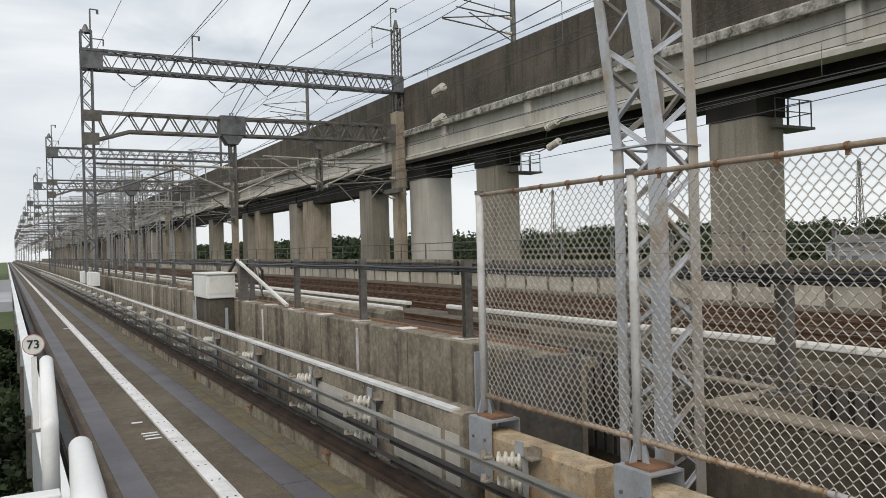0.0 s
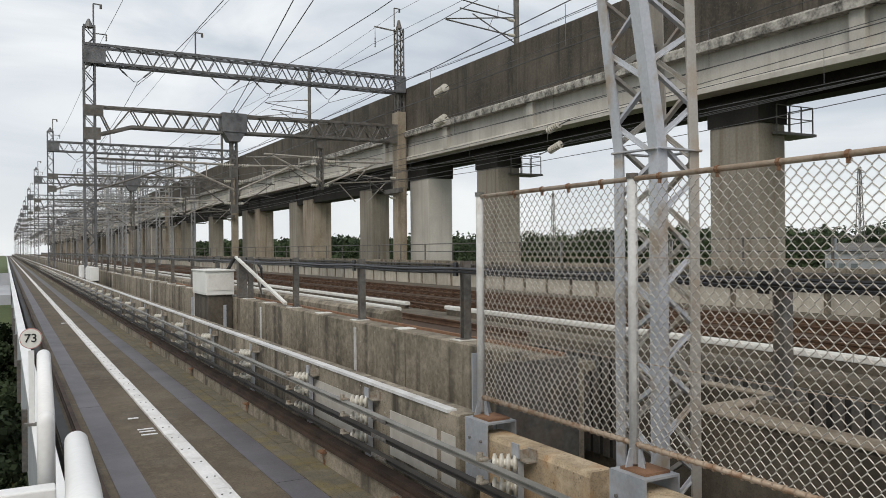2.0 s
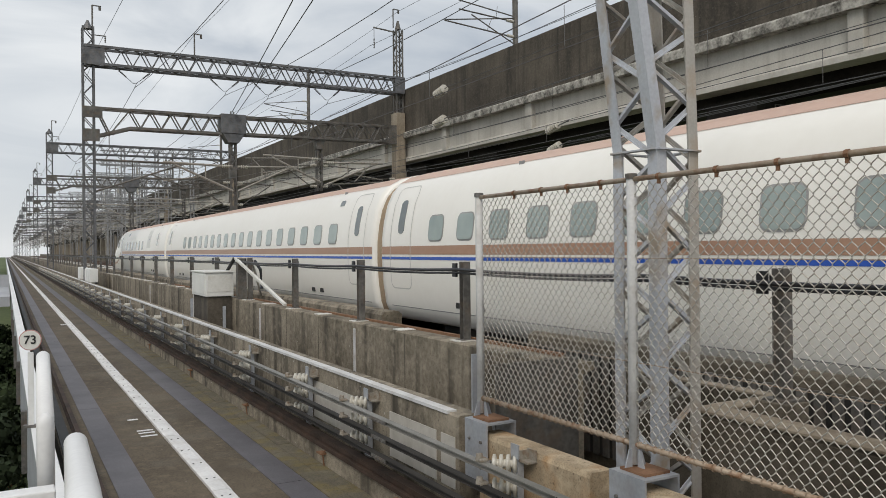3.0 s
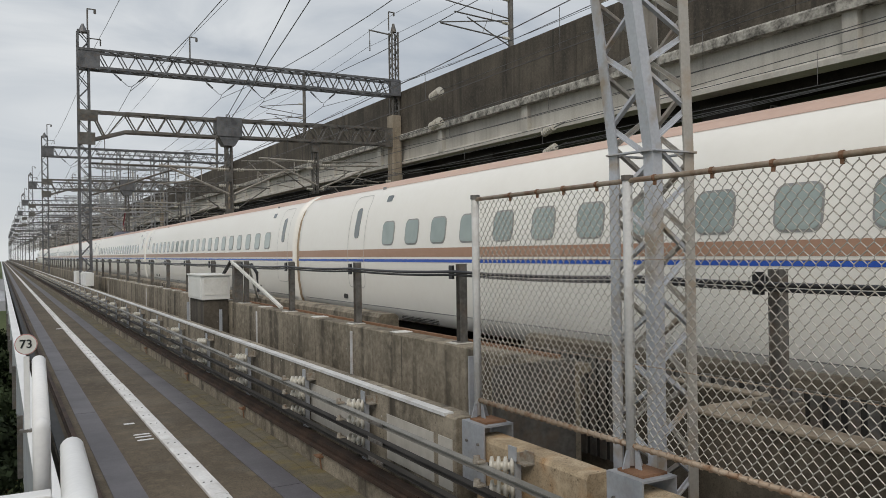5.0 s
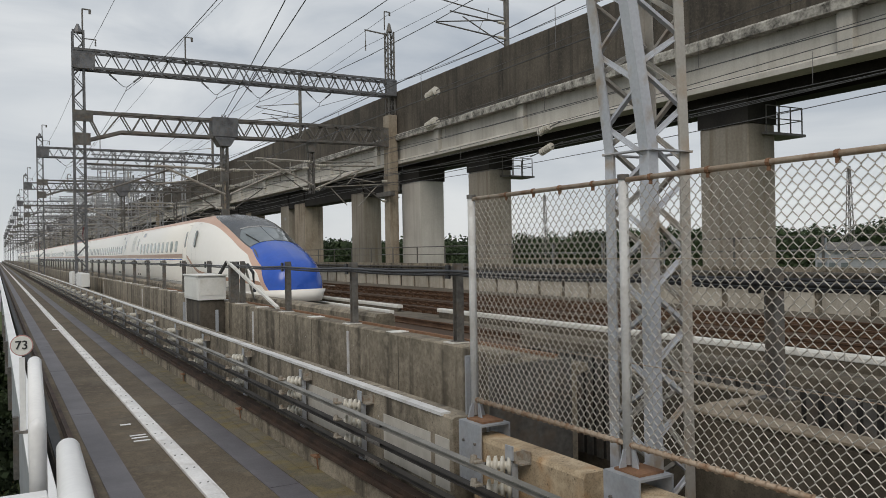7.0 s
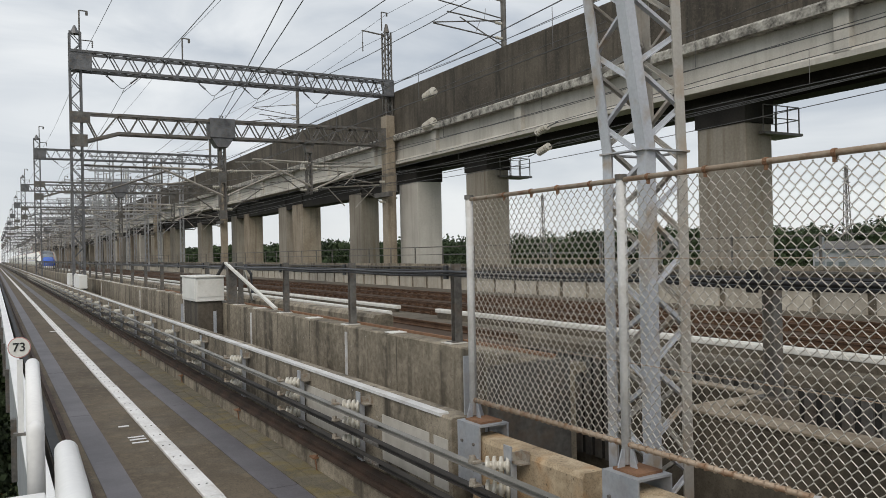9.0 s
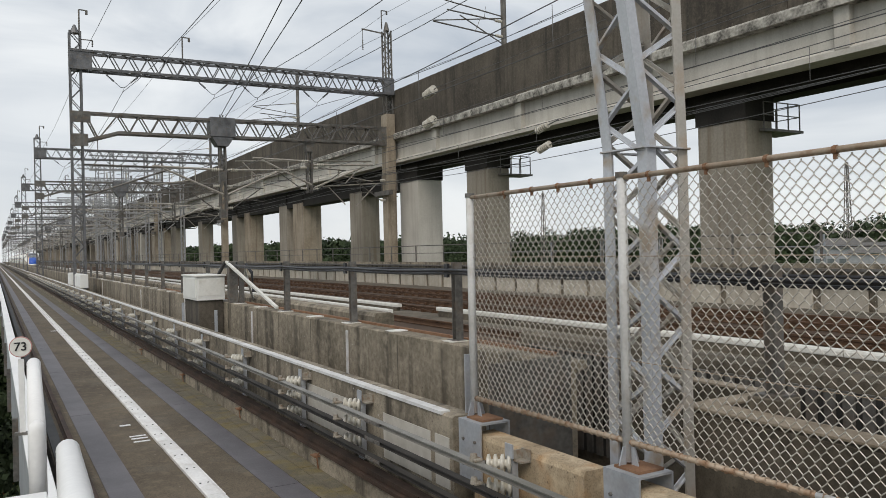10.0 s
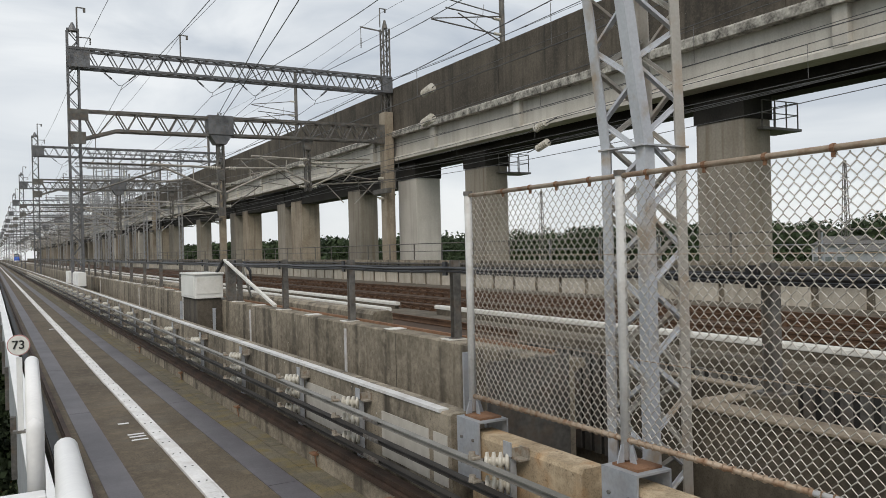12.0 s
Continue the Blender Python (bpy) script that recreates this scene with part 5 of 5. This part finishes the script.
slats = thing("slat_screen", 6.0, 0, 0, "dark weathered screen of vertical slats under the kerb", "screen")
bm = box(B(), -0.02, 0.0, 0.0, 0.10, -0.7, 0.47)
sl = part("slat", bm, galv_old, slats)
for k in range(1, 48):
    again("slat", sl.data, slats, 0, 0.17 * k, 0)
part("backing", box(B(), 0.012, 0.018, 0, 8.4, -0.7, 0.46), underside, slats)

# ---- posts and black cables along the inner wall ----
bm = B()
h, w, t = 1.03, 0.105, 0.012
box(bm, -w / 2, w / 2, -w / 2, -w / 2 + t, 0, h)
box(bm, -w / 2, w / 2, w / 2 - t, w / 2, 0, h)
box(bm, -t / 2, t / 2, -w / 2 + t, w / 2 - t, 0, h)
post0 = thing("cable_post", 5.26, 8.92, 0.50, "grey steel channel post on the wall with cable clamps", "post", "cable posts")
part("channel", bm, galv_old, post0)
bm = box(B(), -0.10, -0.066, 0.07, 0.16, h - 0.2, h - 0.02)
box(bm, -0.02, 0.10, 0.066, 0.10, h - 0.16, h - 0.05)
part("clamp", bm, black_cable, post0, "black cable clamp")
part("foot_plate", box(B(), -0.11, 0.11, -0.11, 0.11, 0, 0.018), galv_old, post0)
for k in range(1, 34):
    copy_thing(post0, pose(5.26, 8.92 + 3.46 * k, 0.50))
near_post = copy_thing(post0, pose(5.30, 4.12, 0.49))
for x, z, r in ((5.15, 1.43, 0.020), (5.17, 1.388, 0.016)):
    pts = []
    for k in range(-4, 34):
        for f in (0.0, 0.25, 0.5, 0.75):
            pts.append((x, 8.92 + 3.46 * (k + f), z - 0.025 * 4 * f * (1 - f)))
    ob = part("black_cable", tube(B(), pts, r, 8, False), black_cable, None, "", True)
    tagged(ob, "thick black cable strung from post to post", "cable", "black cables")

brace = thing("cable_anchor", 5.2, 19.9, 0.5, "thick steel anchor post with slanting stay bars", "anchor post")
part("post", box(B(), -0.11, 0.11, -0.11, 0.11, 0, 1.02, 0.01), galv_old, brace)
part("stay", bar(B(), (-0.12, 0.1, 1.02), (-0.05, -3.7, 0.06), 0.07, 0.05), duct_mat, brace, "pale stay bar")
part("stay", bar(B(), (-0.14, 0.1, 1.02), (-0.14, 2.3, 0.06), 0.07, 0.05), underside, brace, "dark stay bar")
part("stay", bar(B(), (0.3, 0.1, 0.95), (0.8, 1.0, 0.0), 0.05, 0.05), duct_mat, brace)
part("terminal", tube(B(), ((0.1, -0.9, 0.95), (0.15, -1.2, 0.75), (0.15, -1.3, 0.3)), 0.04, 6), black_cable, brace, "cable loop")

# white equipment cabinet on its dark plinth
cab = thing("equipment_cabinet", 4.72, 21.0, 0.56, "white steel equipment cabinet on a dark concrete plinth", "cabinet")
part("body", box(B(), -0.34, 0.36, -0.8, 0.85, 0.0, 0.60, 0.015), box_white, cab)
part("lid", box(B(), -0.37, 0.39, -0.84, 0.89, 0.60, 0.64, 0.01), box_white, cab)
part("door", box(B(), -0.352, -0.34, -0.70, 0.75, 0.06, 0.55), box_white, cab)
part("plate", box(B(), -0.28, 0.30, -0.812, -0.80, 0.12, 0.54), duct_mat, cab)
plinth = thing("cabinet_plinth", 4.72, 21.0, -1.5, "dark concrete plinth under the white cabinet", "plinth")
part("plinth", box(B(), -0.28, 0.32, -0.75, 0.9, 0, 2.06), concrete_dark, plinth)
for y, n in ((46.0, 3), (52.0, 2)):
    th = thing("white_box", 4.15, y, 0.1, "low white steel box standing beside the lattice mast", "box", "white boxes")
    part("body", box(B(), -0.2, 0.2, 0, 4.2 if n == 3 else 2.0, 0, 0.72, 0.02), box_white, th)
    for k in range(n):
        part("panel", box(B(), -0.212, -0.2, 0.1 + 1.3 * k, 1.25 + 1.3 * k if n == 3 else 0.9 + 1.0 * k, 0.06, 0.66), white_paint, th)

# ---- conductor rails on ribbed insulators, on the low wall ----
for z in (-0.095, -0.285, -0.49):
    bm = prism(B(), ((3.41, z - 0.023), (3.485, z - 0.023), (3.485, z - 0.015), (3.46, z - 0.01), (3.46, z + 0.01), (3.485, z + 0.015), (3.485, z + 0.023), (3.41, z + 0.023), (3.41, z + 0.015), (3.435, z + 0.01), (3.435, z - 0.01), (3.41, z - 0.015)), NEAR, FAR)
    # lower two rails take the darkened copy, with their shade in the colour
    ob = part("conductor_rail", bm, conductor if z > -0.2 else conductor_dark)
    tagged(ob, "grey metal conductor rail along the low wall", "conductor rail", "conductor rails")
    for k in range(9):
        y = 7.6 + 10.0 * k
        jb = box(B(), 3.40, 3.412, y - 0.18, y + 0.18, z - 0.02, z + 0.02)
        for i in range(4):
            tube(jb, ((3.402, y - 0.14 + 0.09 * i, z), (3.388, y - 0.14 + 0.09 * i, z)), 0.011, 6)
        part("fishplate", jb, galv_old, ob)
tray = part("steel_trough", box(B(), 3.52, 3.64, NEAR, FAR, -0.745, -0.69), dark_rust)
tagged(tray, "dark rusty steel ledge under the conductor rails", "steel ledge", "", "structure")


def carrier(y):
    th = thing("rail_carrier", 3.78, y, 0, "bracket with three cream ribbed insulators holding conductor rails", "insulator bracket", "insulator brackets")
    part("bracket", box(B(), -0.11, -0.05, -0.05, 0.05, -0.72, -0.03), galv, th, "upright steel bracket")
    bm = box(B(), -0.10, 0.0, -0.17, -0.05, -0.055, -0.04)
    box(bm, -0.015, 0.0, -0.17, -0.05, -0.055, 0.045)
    box(bm, -0.10, 0.0, -0.062, -0.05, -0.055, 0.035)
    part("shoe", bm, clamp_mat, th, "rust-spotted fixing angle")
    part("top_plate", box(B(), -0.125, -0.112, -0.08, 0.03, -0.03, 0.085), galv, th)
    for z in (-0.085, -0.28, -0.49):
        part("insulator", insulator(B(), (-0.09, -0.02, z), (-0.27, 0.12, z), 0.078, 4), porcelain, th, "", True)
        bm = tube(B(), ((-0.335, 0.185, z + 0.015), (-0.335, 0.185, z + 0.075)), [0.036, 0.028], 8)
        box(bm, -0.36, -0.275, 0.125, 0.215, z + 0.014, z + 0.04, 0.008)
        part("clamp", bm, clamp_mat, th)
        part("pin", tube(B(), ((-0.265, 0.115, z), (-0.32, 0.175, z)), 0.026, 6), galv_old, th)
    return th


c0 = carrier(8.53)
for y in [5.45, 10.58, 13.52, 16.55, 19.4, 22.4, 25.4, 28.4] + [31.4 + 3.0 * k for k in range(26)]:
    copy_thing(c0, pose(3.78, y, 0))

# small drain hooks along the foot of the wall
for y in (7.2, 9.4, 13.0, 17.5, 23.0):
    th = thing("drain_hook", 3.5, y, -0.86, "small rusty hook bracket on the guideway kerb", "bracket", "drain hooks")
    bm = tube(B(), ((-0.03, 0, -0.14), (-0.05, 0, 0.02), (0.0, 0.0, 0.06)), 0.010, 5)
    box(bm, -0.08, 0.0, -0.01, 0.14, 0.0, 0.02)
    part("hook", bm, rusty, th)

# ---- left edge: white parapet beam, guard tubes, sign ----
para = thing("edge_beam", 0.34, 0, -1.6, "long white-topped steel edge beam beside the guideway", "edge beam")
part("web", box(B(), -0.085, 0.07, 5.55, FAR, 0, 1.27), galv, para, "grey steel side")
part("cap", box(B(), -0.10, 0.09, 5.55, FAR, 1.27, 1.31, 0.008), white_paint, para, "white painted top")
for k in range(6):
    part("bracket", box(B(), -0.16, -0.085, 7.0 + 6.0 * k, 7.12 + 6.0 * k, 0.1, 1.0), galv_old, para)
walkway = thing("side_platform", -0.65, 46.0, -1.0, "small white steel side platform off the guideway", "platform")
part("plate", box(B(), -1.2, 0.85, 0, 14.0, 0, 0.5), wall_paint, walkway)
part("rail", box(B(), -1.2, 0.85, 13.8, 14.0, 0.5, 1.3), wall_paint, walkway)
def guard_tube(points, foot):
    """A thick rail that slopes up along the guideway and ends in a rounded cap; its first point is the cap's centre."""
    th = thing("guard_tube", *foot, "thick white painted guard tube with a rounded end", "guard tube", "guard tubes")
    pts = [Vector(q) - Vector(foot) for q in points]
    way = (pts[0] - pts[1]).normalized()
    n = 8
    cap = [pts[0] + way * 0.052 * math.sin(math.pi / 2 * i / n) for i in range(n - 1, 0, -1)]
    radii = [0.052 * math.cos(math.pi / 2 * i / n) + 0.002 for i in range(n - 1, 0, -1)]
    part("tube", tube(B(), cap + pts, radii + [0.052] * len(pts), 16), white_paint, th, "", True)
    part("post", tube(B(), (pts[-1] + Vector((0, 0, 0.05)), pts[-1] + Vector((0, 0, 0.02)), pts[-1] - Vector((0, 0, 0.02)), (0, 0, 0)), [0.015, 0.045, 0.052, 0.052], 16), white_paint, th, "", True)


guard_tube(((0.265, 7.3, 0.84), (0.21, 5.52, 0.655)), (0.21, 5.52, 0.1))
guard_tube(((0.283, 4.1, 0.80), (0.205, 2.7, 0.955), (0.13, 1.6, 1.077)), (0.13, 1.6, 0.1))
bm = box(B(), -4.5, 0.27, -30, 5.64, -0.12, 0.1)
plat = setting("platform", bm, concrete, "concrete slab of the station platform", "platform")
for y in (-25, -13, -1):
    part("support", box(B(), -2.6, -1.8, y - 0.4, y + 0.4, -9.0, -0.12), concrete_pier, plat)
bm = box(B(), -0.9, 0.25, 5.2, 5.35, 0.101, 0.30, 0.01)
ob = part("platform_edge", bm, white_paint)
tagged(ob, "white painted steel edge of the station platform", "platform edge", "", "structure")
sign = thing("distance_sign", 0.245, 10.2, -0.29, "round white distance sign with pale red rim and numerals", "sign")
part("stand", box(B(), -0.03, 0.03, -0.01, 0.01, 0, 0.86), white_paint, sign)
part("foot", box(B(), -0.08, 0.08, -0.04, 0.04, 0, 0.03), galv_old, sign)
part("rim", tube(B(), ((0, -0.015, 1.0), (0, -0.03, 1.0)), 0.118, 28), sign_red, sign, "pale red rim")
part("disc", tube(B(), ((0, -0.030, 1.0), (0, -0.034, 1.0)), 0.108, 28), sign_white, sign)
curve = bpy.data.curves.new("numeral", "FONT")
curve.body, curve.size, curve.align_x, curve.align_y, curve.extrude, curve.offset = "73", 0.135, "CENTER", "CENTER", 0.002, 0.002
num = new("numeral", curve)
num.data.materials.append(sign_black)
num.parent = sign
num.matrix_basis = pose(0, -0.038, 1.0, 90, 0, 0)
sign.rotation_euler[2] = radians(-8)

# ---- distance: woods, masts, houses ----


def leaf_cloud(verts, faces, c, r, n, size, flat=0.75):
    """Many small leaf facets in an uneven ball round c."""
    for _ in range(n):
        d = Vector((random.gauss(0, 1), random.gauss(0, 1), random.gauss(0, 1))).normalized()
        p = Vector(c) + Vector((d.x, d.y, d.z * flat)) * r * random.uniform(0.55, 1.05)
        a = Vector((random.gauss(0, 1), random.gauss(0, 1), random.gauss(0, 1))).normalized() * size * random.uniform(0.6, 1.3)
        b = a.cross(d).normalized() * size * random.uniform(0.6, 1.2)
        k = len(verts)
        verts.extend([tuple(p - a), tuple(p + b), tuple(p + a), tuple(p - b)])
        faces.append((k, k + 1, k + 2, k + 3))


def leaf_mesh(name, verts, faces, mat, parent=None):
    me = bpy.data.meshes.new(name)
    me.from_pydata(verts, [], faces)
    me.materials.append(mat)
    ob = new(name, me)
    if parent:
        ob.parent = parent
    return ob


# far woods along the horizon, denser crowns with gaps
rng = random.Random(7)
random.seed(11)
vs, fs = [], []
for k in range(520):
    y = -40 + 420 * rng.random()
    x = 150 + 60 * rng.random()
    top = 5.0 + 3.0 * noise.noise((y * 0.02, 3.1, 0)) + rng.uniform(-1.2, 1.2)
    for j in range(5):
        leaf_cloud(vs, fs, (x + rng.uniform(-3, 3), y + rng.uniform(-3, 3), top - 1.5 - 2.6 * j), rng.uniform(2.4, 4.2), 90, 0.48)
for k in range(420):
    y = 370 + 900 * rng.random()
    x = 150 + 120 * rng.random()
    top = 6.5 + 4.0 * noise.noise((y * 0.012, 3.1, 0)) + rng.uniform(-1.5, 1.5)
    for j in range(3):
        leaf_cloud(vs, fs, (x + rng.uniform(-5, 5), y + rng.uniform(-6, 6), top - 2.5 - 4.5 * j), rng.uniform(5, 8), 80, 1.25)
woods = leaf_mesh("far_woods", vs, fs, leaf_far)
tagged(woods, "dense dark green woods along the horizon", "woods", "", "stuff")
# plain dark blocks added behind the crowns as the shade within the woods
bm = B()
for k in range(210):
    y = -45 + 6.2 * k
    box(bm, 170, 214, y, y + 6.2, -9, 1.5 + 2.5 * noise.noise((y * 0.02, 3.1, 0)))
core = part("woods_shade", bm, leaf_mat)
tagged(core, "dark filler blocks standing in for shade inside the far woods", "undergrowth", "", "stuff")

# trees close below the guideway


def tree(x, y, z, h, r):
    t = thing("tree", x, y, z, "dark green leafy tree standing below the guideway", "tree", "trees by the guideway")
    bm = tube(B(), ((0, 0, 0), (0.1, 0.05, h * 0.4), (0.0, 0.1, h * 0.75)), [0.28, 0.2, 0.08], 8)
    for i in range(6):
        a = i * 1.05
        tube(bm, ((0.05, 0.05, h * (0.35 + 0.05 * i)), (r * 0.7 * math.cos(a), r * 0.7 * math.sin(a), h * (0.6 + 0.04 * i))), [0.09, 0.03], 5)
    part("trunk", bm, rusty, t)
    v, f = [], []
    for i in range(16):
        a, q = random.uniform(0, 6.28), random.uniform(0.2, 0.85)
        leaf_cloud(v, f, (r * q * math.cos(a), r * q * math.sin(a), h * random.uniform(0.55, 0.98)), r * random.uniform(0.28, 0.45), 330, 0.09)
    leaf_mesh("crown", v, f, leaf_mat, t)


for k in range(15):
    tree(-1.5 + 0.5 * math.sin(k * 2.3), 7.5 + 3.6 * k, -9.0, 6.3 + 0.5 * math.sin(k * 1.7), 2.1)
for k in range(5):
    tree(-5.5, 12 + 8.0 * k, -9.0, 6.8, 2.6)


def far_mast(x, y, h):
    m = thing("radio_mast", x, y, -9, "slender far lattice mast above the woods", "mast", "far masts")
    bm = B()
    for sx in (-1, 1):
        for sy in (-1, 1):
            bar(bm, (0.8 * sx, 0.8 * sy, 0), (0.15 * sx, 0.15 * sy, h), 0.12)
    for k in range(12):
        f, g = k / 12, (k + 1) / 12
        a, b = 0.8 - 0.65 * f, 0.8 - 0.65 * g
        bar(bm, (-a, -a, h * f), (b, -b, h * g), 0.07)
        bar(bm, (-a, -a, h * f), (-b, b, h * g), 0.07)
        bar(bm, (-b, -b, h * g), (b, -b, h * g), 0.07)
    part("lattice", bm, galv_old, m)
    bm = B()
    for z in (0.8, 0.88, 0.96):
        bar(bm, (-1.1, 0, h * z), (1.1, 0, h * z), 0.1)
    part("crossarm", bm, galv_old, m)


far_mast(126, 168, 25)
far_mast(128, 84, 24)
for x, y, w, d, h in ((118, 72, 8, 6, 8.6), (128, 84, 9, 7, 9.4), (140, 82, 7, 6, 8.6)):
    b = thing("far_building", x, y, -9, "small pale far building among the fields", "building", "far buildings")
    part("wall", box(B(), -w / 2, w / 2, -d / 2, d / 2, 0, h), wall_paint, b)
    part("roof", prism(B(), ((-w / 2 - 0.4, h), (w / 2 + 0.4, h), (0, h + 1.6)), -d / 2 - 0.4, d / 2 + 0.4), galv_old, b)
    for i in range(3):
        part("window", box(B(), -w / 2 - 0.03, -w / 2 + 0.05, -d / 2 + 1 + 2.2 * i, -d / 2 + 2.2 + 2.2 * i, h * 0.55, h * 0.8), cab_glass, b)
# far fence with white posts beyond the viaduct
ff = thing("field_fence", 34, 0, -9, "pale post and rail fence beyond the viaduct", "fence")
fp = part("post", box(B(), -0.08, 0.08, -0.08, 0.08, 0, 11.0), galv, ff)
fp.matrix_basis = pose(0, 8, 0)
for k in range(1, 14):
    again("post", fp.data, ff, 0, 8 + 5.2 * k, 0)
part("rail", tube(B(), ((0, 5, 10.4), (0, 80, 10.4)), 0.05, 6), galv, ff)

motions()
